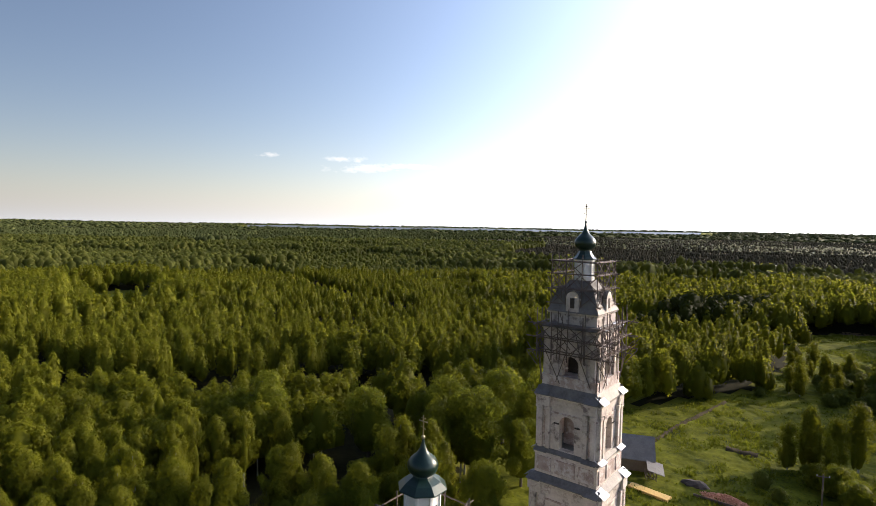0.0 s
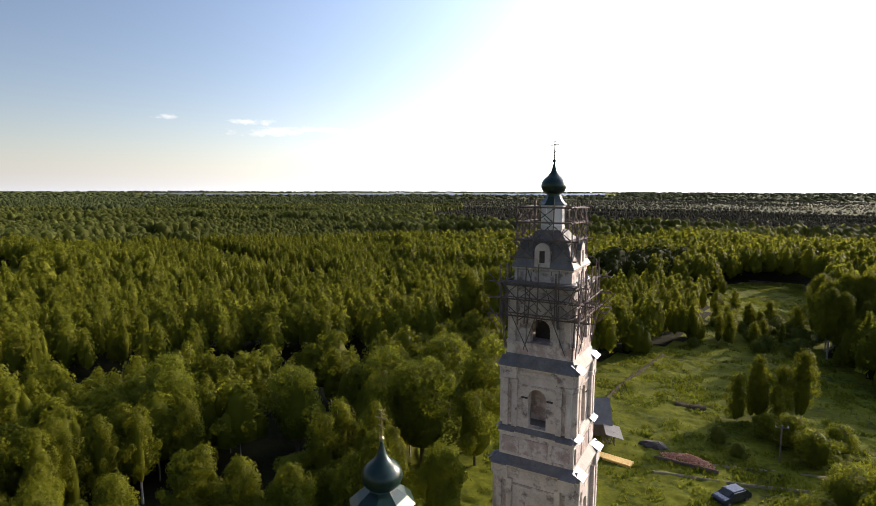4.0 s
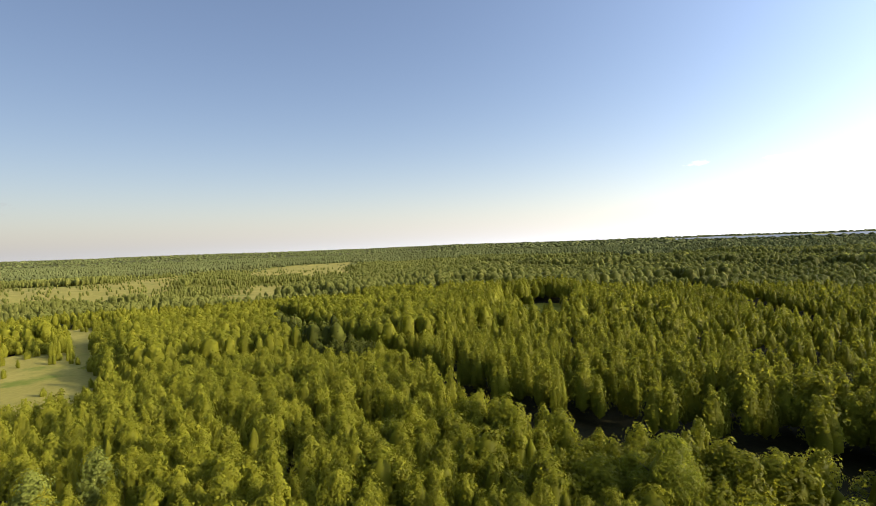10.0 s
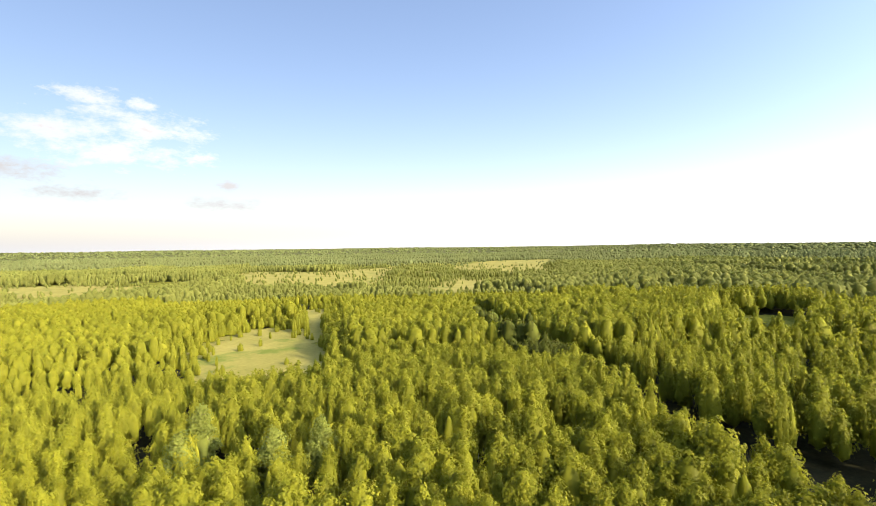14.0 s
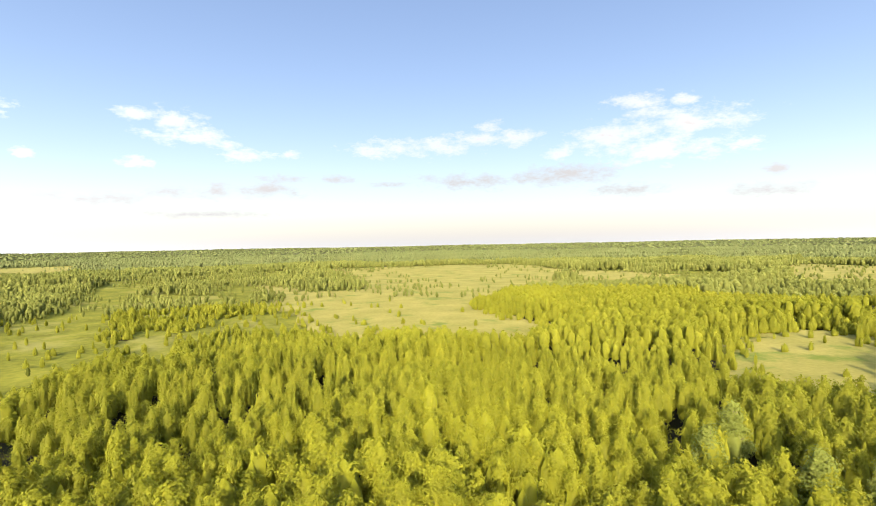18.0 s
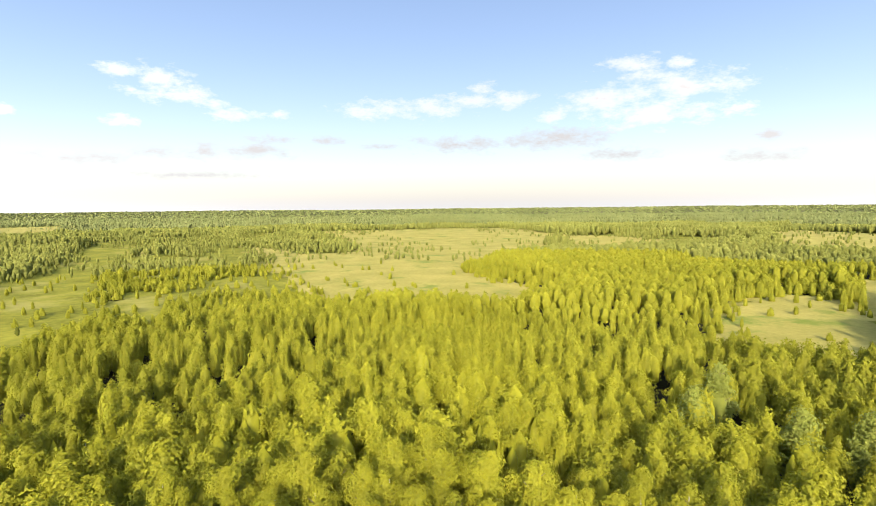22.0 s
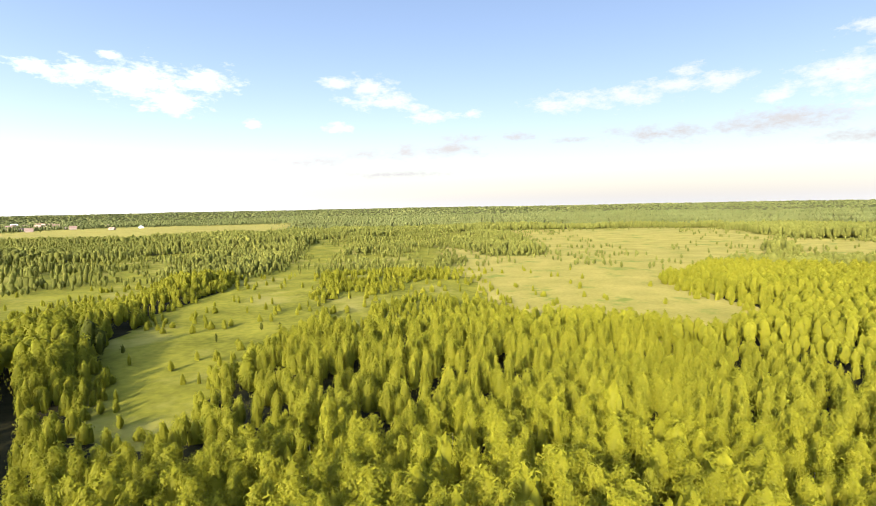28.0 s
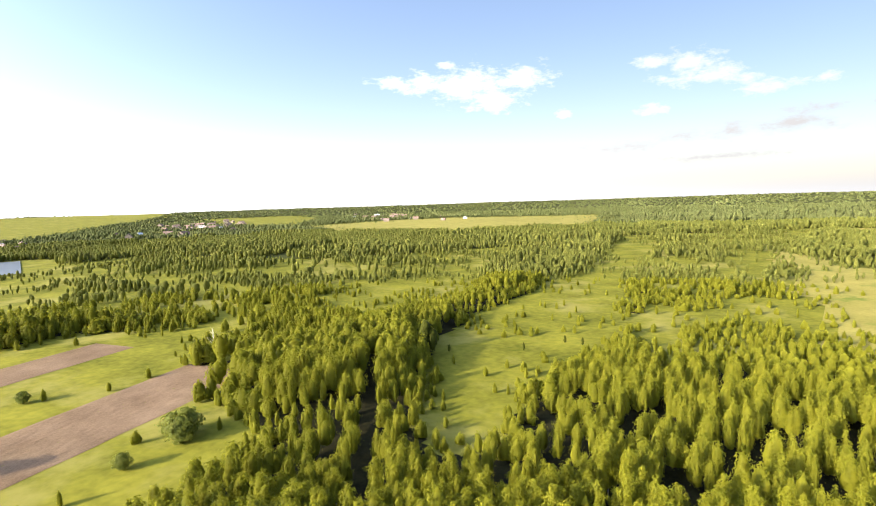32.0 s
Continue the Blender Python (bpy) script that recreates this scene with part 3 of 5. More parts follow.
def grid_sheet(name, x0, x1, y0, y1, cell, keep, mat, lift, label, category):
    """A sheet over the cells for which keep holds, lift metres above the ground (a number or a function)."""
    gx, gy = np.meshgrid(np.arange(x0, x1, cell), np.arange(y0, y1, cell), indexing="ij")
    fx, fy, n_side = gx.ravel(), gy.ravel(), gx.shape[1]
    k = (np.arange(gx.shape[0] - 1)[:, None] * n_side + np.arange(n_side - 1)[None]).ravel()
    quads = np.stack([k, k + n_side, k + n_side + 1, k + 1], -1)
    quads = quads[keep(fx, fy)[quads].all(1)]
    up = lift(fx, fy) if callable(lift) else lift
    v = np.stack([fx, fy, ground_z(fx, fy) + up], -1)
    used, back = np.unique(quads, return_inverse=True)
    return tagged(new(name, mesh_from(name, v[used], back.reshape(-1, 4), mat)), label, category, kind="structure")


def free(x, y, share=1.0):
    ok = np.ones(x.shape, bool)
    for cx, cy, rad in KEEP_OFF:
        ok &= np.hypot(x - cx, y - cy) > rad * share
    return ok


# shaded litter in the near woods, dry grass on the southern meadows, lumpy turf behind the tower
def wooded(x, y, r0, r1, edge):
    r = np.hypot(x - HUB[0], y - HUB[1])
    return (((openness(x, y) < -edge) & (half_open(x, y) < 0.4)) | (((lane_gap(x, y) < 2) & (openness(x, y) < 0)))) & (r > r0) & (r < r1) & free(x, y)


def lake(x, y):
    return (np.abs(np.hypot(x - HUB[0], y - HUB[1]) - 3850) < 560) & (((np.degrees(np.arctan2(-(x - HUB[0]), y - HUB[1])) % 360) - 19) % 360 < 52)


# near floor carries the tree shade in its colour
grid_sheet("forest_floor", -330, 340, -370, 300, 2.2, lambda x, y: wooded(x, y, 0, 330, 0.04), M_SHADED_LITTER, 0.12, "leaf litter on the forest floor, tree shade put into its colour", "ground")
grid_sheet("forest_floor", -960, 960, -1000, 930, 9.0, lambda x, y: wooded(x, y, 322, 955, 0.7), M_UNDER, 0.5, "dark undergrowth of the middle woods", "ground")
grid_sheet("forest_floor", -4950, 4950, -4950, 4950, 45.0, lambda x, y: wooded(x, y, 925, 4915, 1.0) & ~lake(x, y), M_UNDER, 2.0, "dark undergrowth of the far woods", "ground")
grid_sheet("dry_meadow", -1300, 1100, -1500, -100, 5.0, lambda x, y: openness(x, y, DRY) > -0.3 + 0.7 * (value_noise(x, y, 22, 78) - 0.4), M_STRAW, lambda x, y: 0.1 + 0.4 * np.clip((np.hypot(x, y) - 150) / 300, 0, 1), "pale dry grass of the open meadows", "meadow")
grid_sheet("meadow_turf", -50, 50, -24, 194, 0.45, lambda x, y: (openness(x, y) > -0.02) & (np.hypot(x, y) > 7) & (np.hypot(x - 2.5, y + 25) > 8), M_TUFT, lambda x, y: 0.04 + np.clip(openness(x, y) * 5, 0, 1) * (0.2 * value_noise(x, y, 1.3, 79) ** 2 + 0.14 * value_noise(x, y, 4.0, 84)) + 0.22 * value_noise(x, y, 0.9, 80) ** 2 + 0.16 * np.random.default_rng(83).random(x.shape), "lush lumpy grass of the yard meadow", "meadow")


def grass_tufts(name, x0, x1, y0, y1, count, seed, label):
    """Leaning blades in clumps over the open part of a stretch of land."""
    g = np.random.default_rng(seed)
    x, y = g.uniform(x0, x1, count), g.uniform(y0, y1, count)
    clumps = value_noise(x, y, 2.2, 85) * 0.6 + value_noise(x, y, 9, 86) * 0.4
    ok = (openness(x, y) > 0.02) & (np.hypot(x, y) > 6) & (np.hypot(x - 2.5, y + 25) > 10) & (clumps > 0.42 + 0.25 * g.random(count))
    x, y, clumps = x[ok], y[ok], clumps[ok]
    n = len(x)
    a, tall, lean = g.uniform(0, np.pi, n), (0.25 + 0.5 * clumps) * g.uniform(0.7, 1.3, n), g.normal(0, 0.14, (n, 2))
    w, z = 0.16 + 0.14 * g.random(n), ground_z(x, y) + 0.08
    dx, dy = np.cos(a) * w, np.sin(a) * w
    v = np.stack([np.stack([x - dx, y - dy, z], -1), np.stack([x + dx, y + dy, z], -1), np.stack([x + lean[:, 0], y + lean[:, 1], z + tall], -1)], 1)
    return tagged(new(name, mesh_from(name, v.reshape(-1, 3), np.arange(3 * n).reshape(n, 3), M_BLADE)), label, "grass", kind="stuff")


grass_tufts("grass", -40, 48, -14, 92, 90000, 87, "tall tufts of meadow grass catching the low sun")
grass_tufts("grass", -22, 20, 98, 192, 30000, 88, "tufts of grass on the field behind the bushes")

# stands of dark-coloured trees, the first painting forest-edge shade: centre, half axes, turn
DARK_STANDS = [(-158, -80, 50, 9, 32), (-45, 150, 30, 10, 70), (95, -190, 40, 12, 50)]


def in_dark_stands(x, y):
    hit = np.zeros(x.shape, bool)
    wob = value_noise(x, y, 18, 71) - 0.5
    for cx, cy, lo, sh, t in DARK_STANDS:
        t = radians(t)
        dx, dy = x - cx, y - cy
        hit |= np.hypot((dx * math.cos(t) + dy * math.sin(t)) / lo, (dy * math.cos(t) - dx * math.sin(t)) / sh) + wob * 0.7 < 1
    return hit


def scrub_land(x, y):
    """The wide brownish scrub land to the north."""
    b = np.degrees(np.arctan2(-(x - HUB[0]), y - HUB[1])) % 360 + 18 * (value_noise(x, y, 300, 61) - 0.5)
    r = np.hypot(x - HUB[0], y - HUB[1])
    return (r > 480) & (r < 2400) & ((b < 42) | (b > 352))


# ---- trees ----
def crown_points(g, count, z0, z1, radius, kind):
    """Places on and in a crown, with the way outwards."""
    h = g.beta(1.45, 1.15, count)
    if kind == "spire":
        prof = np.minimum(1, (h / 0.28) ** 0.6) * (1 - np.clip((h - 0.28) / 0.72, 0, 1) ** 1.9 * 0.93)
    elif kind == "round":
        prof = np.sqrt(np.clip(1 - (2 * h - 1) ** 2, 0, 1)) * 0.9 + 0.1
    else:
        prof = np.minimum(1, (h / 0.32) ** 0.5) * np.sqrt(np.clip(1 - np.clip((h - 0.32) / 0.68, 0, 1) ** 2.0, 0, 1))
    a = g.uniform(0, 2 * np.pi, count)
    lobes = 1 + 0.24 * np.sin(3 * a + 9 * h + g.uniform(0, 6)) + 0.20 * np.sin(5 * a - 17 * h + g.uniform(0, 6))
    deep = g.uniform(0, 1, count) ** 0.22
    rr = radius * prof * lobes * deep
    p = np.stack([rr * np.cos(a), rr * np.sin(a), z0 + (z1 - z0) * h], -1)
    out = np.stack([np.cos(a), np.sin(a), (h - 0.35) * 1.1], -1)
    return p, out / np.linalg.norm(out, axis=1, keepdims=True)


def cards(g, p, out, size, corners=4):
    """A small bent leaf tuft at each place."""
    n = len(p)
    nrm = out * 1.0 + g.normal(0, 0.2, (n, 3))
    nrm /= np.linalg.norm(nrm, axis=1, keepdims=True)
    t = np.cross(nrm, g.normal(0, 1, (n, 3)))
    t /= np.linalg.norm(t, axis=1, keepdims=True) + 1e-9
    b = np.cross(nrm, t)
    s = (size * g.uniform(0.6, 1.3, n))[:, None]
    if corners == 3:
        v = np.stack([p + t * s * 0.75, p - t * s * 0.4 + b * s * 0.6, p - t * s * 0.4 - b * s * 0.6], 1)
    else:
        v = np.stack([p + t * s * 0.7, p + b * s * 0.42 + nrm * s * 0.12, p - t * s * 0.6, p - b * s * 0.42 + nrm * s * 0.12], 1)
    return v.reshape(-1, 3), np.arange(n * corners).reshape(n, corners)


def core(z0, z1, radius, sides=5, levels=((0.25, 0.8), (0.6, 0.62))):
    """The dense middle of a crown, as triangles."""
    v = [(0, 0, z0)]
    for h, r in levels:
        for i in range(sides):
            a = 2 * math.pi * i / sides + h
            q = radius * r * (1 + 0.12 * math.sin(3 * a + 7 * h))
            v.append((q * math.cos(a), q * math.sin(a), z0 + (z1 - z0) * h))
    v.append((0, 0, z1))
    f = []
    n = len(levels)
    for i in range(sides):
        k = (i + 1) % sides
        f.append((0, 1 + k, 1 + i))
        for q in range(n - 1):
            a = 1 + q * sides
            f += [(a + i, a + k, a + sides + k), (a + i, a + sides + k, a + sides + i)]
        a = 1 + (n - 1) * sides
        f.append((a + i, a + k, 1 + n * sides))
    return np.array(v, float), np.array(f)


EGG_SHORT, SPIRE_SHORT = ((0.1, 0.85), (0.42, 1.0), (0.8, 0.64)), ((0.12, 0.8), (0.42, 0.93), (0.8, 0.4))
EGG = ((0.05, 0.55), (0.2, 0.92), (0.4, 1.0), (0.7, 0.80), (0.9, 0.45))
SPIRE = ((0.05, 0.4), (0.2, 0.95), (0.42, 0.93), (0.7, 0.58), (0.9, 0.22))


def trunk_tris(height, r, sides=3):
    a = 2 * np.pi * np.arange(sides) / sides
    low = np.stack([r * np.cos(a), r * np.sin(a), 0 * a - 0.3], -1)
    top = np.stack([0.4 * r * np.cos(a), 0.4 * r * np.sin(a), 0 * a + height], -1)
    f = []
    for i in range(sides):
        k = (i + 1) % sides
        f += [(i, k, sides + k), (i, sides + k, sides + i)]
    return np.concatenate([low, top]), np.array(f)


def joined(templates, x, y, tall, seed, slim=0.12):
    """All copies of the templates at those places, in one pair of arrays."""
    if not len(x):
        return np.zeros((0, 3)), np.zeros((0, 3), int)
    g = np.random.default_rng(seed)
    which = g.integers(0, len(templates), len(x))
    vs, fs, base = [], [], 0
    for k, (tv, tf) in enumerate(templates):
        m = which == k
        n = int(m.sum())
        if not n:
            continue
        a = g.uniform(0, 2 * np.pi, n)
        c, s, w, h = np.cos(a)[:, None], np.sin(a)[:, None], (tall[m] * (1 + 0.25 * np.clip((y[m] + 40) / 40, 0, 1)) * g.normal(1, slim, n))[:, None], tall[m][:, None]
        px = (tv[None, :, 0] * c - tv[None, :, 1] * s) * w + x[m][:, None]
        py = (tv[None, :, 0] * s + tv[None, :, 1] * c) * w + y[m][:, None]
        pz = tv[None, :, 2] * h + ground_z(x[m], y[m])[:, None]
        vs.append(np.stack([px, py, pz], -1).reshape(-1, 3))
        fs.append((tf[None] + (np.arange(n) * len(tv))[:, None, None] + base).reshape(-1, tf.shape[1]))
        base += n * len(tv)
    return np.concatenate(vs), np.concatenate(fs)


def stacked(*pieces):
    vs, fs, base = [], [], 0
    for v, f in pieces:
        vs.append(v), fs.append(f + base)
        base += len(v)
    return np.concatenate(vs), np.concatenate(fs)


def clumped(g, count, low, top, r, shape, heads, spread):
    """Leaf places in clumps at the ends of the limbs, with gaps between them."""
    seat, way = crown_points(g, heads, low + spread, top - spread * 0.9, r * 0.86, shape)
    seat = np.concatenate([seat, [[0, 0, top - spread]]])
    way = np.concatenate([way, [[0, 0, 1]]])
    pick = g.integers(0, len(seat), count)
    d = g.normal(0, 1, (count, 3))
    d /= np.linalg.norm(d, axis=1, keepdims=True)
    size = (spread * g.uniform(0.65, 1.25, len(seat)))[pick][:, None]
    p = seat[pick] + d * g.uniform(0.25, 1.0, count)[:, None] ** 0.45 * size * [1, 1, 1.35]
    out = d * 0.75 + way[pick] * 0.55
    return p, out / np.linalg.norm(out, axis=1, keepdims=True)


def crown(g, count, low, top, r, shape, sides, body):
    """Leaf places of a crown grown out of a leader and side lobes of unequal height, with their dense bodies."""
    lobes = [(0.0, 0.0, 1.0, 0.88, 0.62)]
    a = g.uniform(0, 6.28)
    for k in range(2):
        a += g.uniform(1.6, 3.6)
        off = r * g.uniform(0.35, 0.6)
        lobes.append((off * math.cos(a), off * math.sin(a), g.uniform(0.55, 0.9), g.uniform(0.45, 0.65), 0.19))
    levels = (EGG if shape == "egg" else SPIRE) if count > 2000 else (EGG_SHORT if shape == "egg" else SPIRE_SHORT)
    ps, outs, bodies = [], [], []
    for dx, dy, high, wide, share in lobes:
        tip = low + (top - low) * high
        p, out = crown_points(g, int(count * share), low, tip, r * wide, shape)
        ps.append(p + g.normal(0, 0.2, p.shape) + [dx, dy, 0]), outs.append(out + np.array([dx, dy, 0]) / r * 0.5)
        v, f = core(low + 0.1, tip - 0.4, r * wide * body, sides, levels)
        bodies.append((v + [dx, dy, 0], f))
    out = np.concatenate(outs)
    return np.concatenate(ps), out / np.linalg.norm(out, axis=1, keepdims=True), bodies


def simple_tree(seed, count, size, sides=5, low_crown=False, pointed=False):
    """A tree of the closed wood, or (low_crown) a lone one with leaves down to the grass."""
    g = np.random.default_rng(seed)
    top, r = g.uniform(11.8, 13.4), g.uniform(2.1, 2.7)
    low = g.uniform(1.8, 3.6)
    if low_crown:
        top, r, low = g.uniform(7.5, 10.5), g.uniform(2.6, 3.6), 0.2
    shape = "spire" if pointed or (seed % 6 == 0 and not low_crown) else "egg"
    if shape == "egg" and not low_crown:
        top, r = top - 0.6, r * 1.16
    if count > 100:
        p, out, bodies = crown(g, count, low, top, r, shape, sides, 0.66 if count > 600 else 0.74)
        if count > 600:
            p, out = clumped(g, count, low, top, r, shape, 44, 0.75)
    else:
        p, out = crown_points(g, count, low, top, r, shape)
        bodies = [core(low + 0.1, top - 0.5, r * 0.84, sides, SPIRE_SHORT if pointed else ((0.15, 0.75), (0.5, 0.98), (0.84, 0.68)))]
    return stacked(cards(g, p, out, size, 3), *bodies)


def far_tree(seed):
    """A crown far off: a dense egg with a few tufts."""
    g = np.random.default_rng(seed)
    top, r = g.uniform(9.5, 12.5), g.uniform(2.1, 3.1)
    v, f = core(0.2, top, r, 4, ((0.4, 1.0), (0.82, 0.74)))
    p, out = crown_points(g, 4, 2.0, top, r, "egg")
    return stacked(cards(g, p, out, 1.9, 3), (v + g.normal(0, 0.25, v.shape), f))


def stuff(name, arrays, mat, label, category):
    if not len(arrays[0]):
        return None
    me = mesh_from(name, *arrays, mat)
    me.polygons.foreach_set("use_smooth", [True] * len(me.polygons))
    return tagged(new(name, me), label, category, kind="stuff")


# nearest belt: single trees with trunk, limbs and leaves of their own
def tree_meshes(seed, kind):
    g = np.random.default_rng(seed)
    if kind == "birch":
        top, r, low, count, size, leaf, bark, shape = g.uniform(11.8, 13.4), g.uniform(2.1, 2.7), g.uniform(2.0, 3.6), 11000, 0.165, M_BIRCH, M_BARK, "egg" if seed % 3 else "spire"
    elif kind == "old":
        top, r, low, count, size, leaf, bark, shape = 14.0, g.uniform(2.4, 2.8), 6.2, 9000, 0.18, M_BIRCH, M_BARK, "egg"
    elif kind == "young":
        top, r, low, count, size, leaf, bark, shape = g.uniform(9, 11.5), g.uniform(1.8, 2.4), 0.6, 5500, 0.2, M_BIRCH, M_BARK, "egg"
    elif kind == "poplar":
        top, r, low, count, size, leaf, bark, shape = g.uniform(11, 13), g.uniform(2.0, 2.4), 1.2, 4200, 0.24, M_WILLOW, M_WOODBARK, "spire"
    elif kind == "broad":
        top, r, low, count, size, leaf, bark, shape = 13.0, g.uniform(3.8, 4.4), 2.0, 17000, 0.21, M_BROAD, M_WOODBARK, "egg"
    elif kind == "shrub":
        top, r, low, count, size, leaf, bark, shape = 6.5, g.uniform(2.6, 3.0), 0.2, 9000, 0.2, M_BROAD, M_WOODBARK, "egg"
    else:
        top, r, low, count, size, leaf, bark, shape = 3.0, 1.7, 0.15, 1000, 0.3, M_WILLOW, M_WOODBARK, "round"
    p, out = crown_points(g, count, low, top, r, shape)
    if kind in ("birch", "old", "young", "poplar"):
        p, out, bodies = crown(g, count, low, top, r, shape, 7, 0.5)
        p, out = clumped(g, count, low, top, r, shape, 64, 0.72)
    if kind in ("broad", "shrub"):
        spread = 1.45 if kind == "broad" else 0.95
        heads = np.stack(crown_points(g, 34, low + spread * 0.8, top - spread * 0.7, r * 0.85, shape)[0:1], 0)[0]
        pick = g.integers(0, len(heads), count)
        d = g.normal(0, 1, (count, 3))
        d /= np.linalg.norm(d, axis=1, keepdims=True)
        p = heads[pick] + d * g.uniform(0.5, 1.0, count)[:, None] ** 0.5 * spread
        out = d * 0.8 + out * 0.3
    leaves = mesh_from("crown", *cards(g, p, out, size), leaf)
    inner = core(low + 0.2, top * 0.95, r * (0.78 if kind in ('birch', 'young', 'bush') else 0.62), 11, SPIRE if shape == 'spire' else EGG)
    if kind in ("birch", "old", "young", "poplar"):
        inner = stacked(*bodies)
    shade = mesh_from("inner_leaves", *inner, leaf)
    shade.polygons.foreach_set("use_smooth", [True] * len(shade.polygons))
    bm = bmesh.new()
    lean = g.normal(0, 0.25, 2)
    stem = (0.0085 if kind == "old" else 0.013) * top if kind != "broad" else 0.32
    joints = [(lean[0] * t * t, lean[1] * t * t, -0.4 + t * (top * 0.93 + 0.4)) for t in (0, 0.35, 0.7, 1.0)]
    for k in range(3):
        rod(bm, joints[k], joints[k + 1], stem * (1 - 0.3 * k), stem * (0.7 - 0.3 * k) + 0.012, 7)
    trunk = bpy.data.meshes.new("trunk")
    bm.to_mesh(trunk), bm.free()
    trunk.materials.append(bark)
    bm = bmesh.new()
    for k in range(11 if kind != "bush" else 7):
        h = low + (top * 0.9 - low) * (k + 0.5) / 11
        a = 2.4 * k + g.uniform(-0.4, 0.4)
        reach = r * (0.9 - 0.5 * (h - low) / (top - low)) * g.uniform(0.6, 0.95)
        t = (h / top) ** 2
        rod(bm, (lean[0] * t, lean[1] * t, h - 0.3), (reach * math.cos(a) + lean[0] * t, reach * math.sin(a) + lean[1] * t, h + reach * 0.7), 0.05 if kind != "broad" else 0.11, 0.012, 5)
    limbs = bpy.data.meshes.new("limbs")
    bm.to_mesh(limbs), bm.free()
    limbs.materials.append(M_WOODBARK)
    return {"trunk": trunk, "limbs": limbs, "crown": leaves, "inner_leaves": shade}


TREES = {"old": [tree_meshes(s, "old") for s in range(80, 82)], "birch": [tree_meshes(s, "birch") for s in range(40, 46)], "young": [tree_meshes(s, "young") for s in range(50, 53)], "poplar": [tree_meshes(s, "poplar") for s in range(54, 56)], "broad": [tree_meshes(s, "broad") for s in range(60, 63)], "bush": [tree_meshes(s, "bush") for s in range(70, 73)], "shrub": [tree_meshes(s, "shrub") for s in range(80, 83)]}
ROOT = {"old": "old_birch", "birch": "birch_tree", "young": "young_birch", "poplar": "poplar_tree", "broad": "broadleaf_tree", "bush": "bush", "shrub": "shrub"}
LABEL = {"birch": "slender birch with pale bark and yellow-green spring leaves", "broad": "broad dense deciduous tree with bright green leaves", "shrub": "dense leafy shrub with dark green leaves", "bush": "rounded grey-green willow bush in the grass"}


def plant(kind, x, y, tall=1.0, wide=1.0, label="", group=""):
    meshes = TREES[kind][rng.integers(0, len(TREES[kind]))]
    ob = thing(ROOT[kind], pose(x, y, float(ground_z(np.array(x), np.array(y))), 0, 0, rng.uniform(0, 360)), label or LABEL[kind], "tree" if kind in ("birch", "old", "young", "poplar", "broad") else "bush", group)
    ob.scale = (tall * wide, tall * wide, tall)
    for name, me in meshes.items():
        new(name, me).parent = ob
    return ob


for r0, a0, a1, seed in ((28, 5, 110, 101), (39, 110, 268, 110)):
    x, y, tall = scatter(r0, 50, 3.4, a0, a1, seed)
    for k in range(len(x)):
        pick = rng.random() - (0.28 if y[k] > -20 else 0.0)
        birch = abs(pick - 0.4) < 0.5
        plant("birch" if birch else "broad", x[k], y[k], tall[k] * (1.0 if birch else 0.62), group="birches of the near wood")

x, y, tall = scatter(0.5, 22, 4.4, 60, 300, 109)
for k in range(len(x)):
    plant("birch", x[k], y[k], tall[k] * 0.9, group="birches of the near wood")

# lime trees, birches and bushes round the church
for bx, by, h, w in ((-25, 15.6, 1.05, 1.0), (-15, 11.5, 1.2, 0.85), (-18.6, 2.5, 1.1, 1.0), (-28, 5, 1.0, 1.05), (-33, -6, 0.95, 1.0), (-45, -17, 1.05, 1.1), (-20, -9, 0.75, 0.9), (-8, -7, 0.75, 0.8), (-10, -14, 0.7, 0.9), (-14, -20, 0.75, 0.9), (-4, -10, 0.5, 1.0), (-13, 6, 0.8, 0.9)):
    plant("broad", bx, by, h, w, "tall broad lime tree with fresh green leaves by the bell tower", "lime trees")
plant("broad", -50.5, -31, 0.66, 1.25, "low round tree with bright yellow-green leaves")
for bx, by, h in ((-37, 57, 1.35), (-40, 52, 1.3), (-34, 61, 1.25), (-43, 60, 1.3), (-31, 55, 1.2), (-46, 50, 1.25)):
    plant("old", bx, by, h, 1.0, "tall old birch with bare white trunk at the wood edge", "old birches")
for bx, by, h in ((9.5, 42.5, 0.75), (12, 45, 0.95), (14.6, 47.5, 0.85), (17, 49.5, 1.0), (14.5, 43.5, 0.6)):
    plant("young", bx, by, h, 1.0, "young birch of a small clump in the meadow", "meadow birches")
g = np.random.default_rng(91)
for k in range(46):
    gy = g.uniform(88, 107)
    plant("old" if k % 3 == 0 else "birch", g.uniform(14, 46), gy, g.uniform(1.0, 1.3), 1.0, "tall birch of the grove beside the meadow", "grove birches")
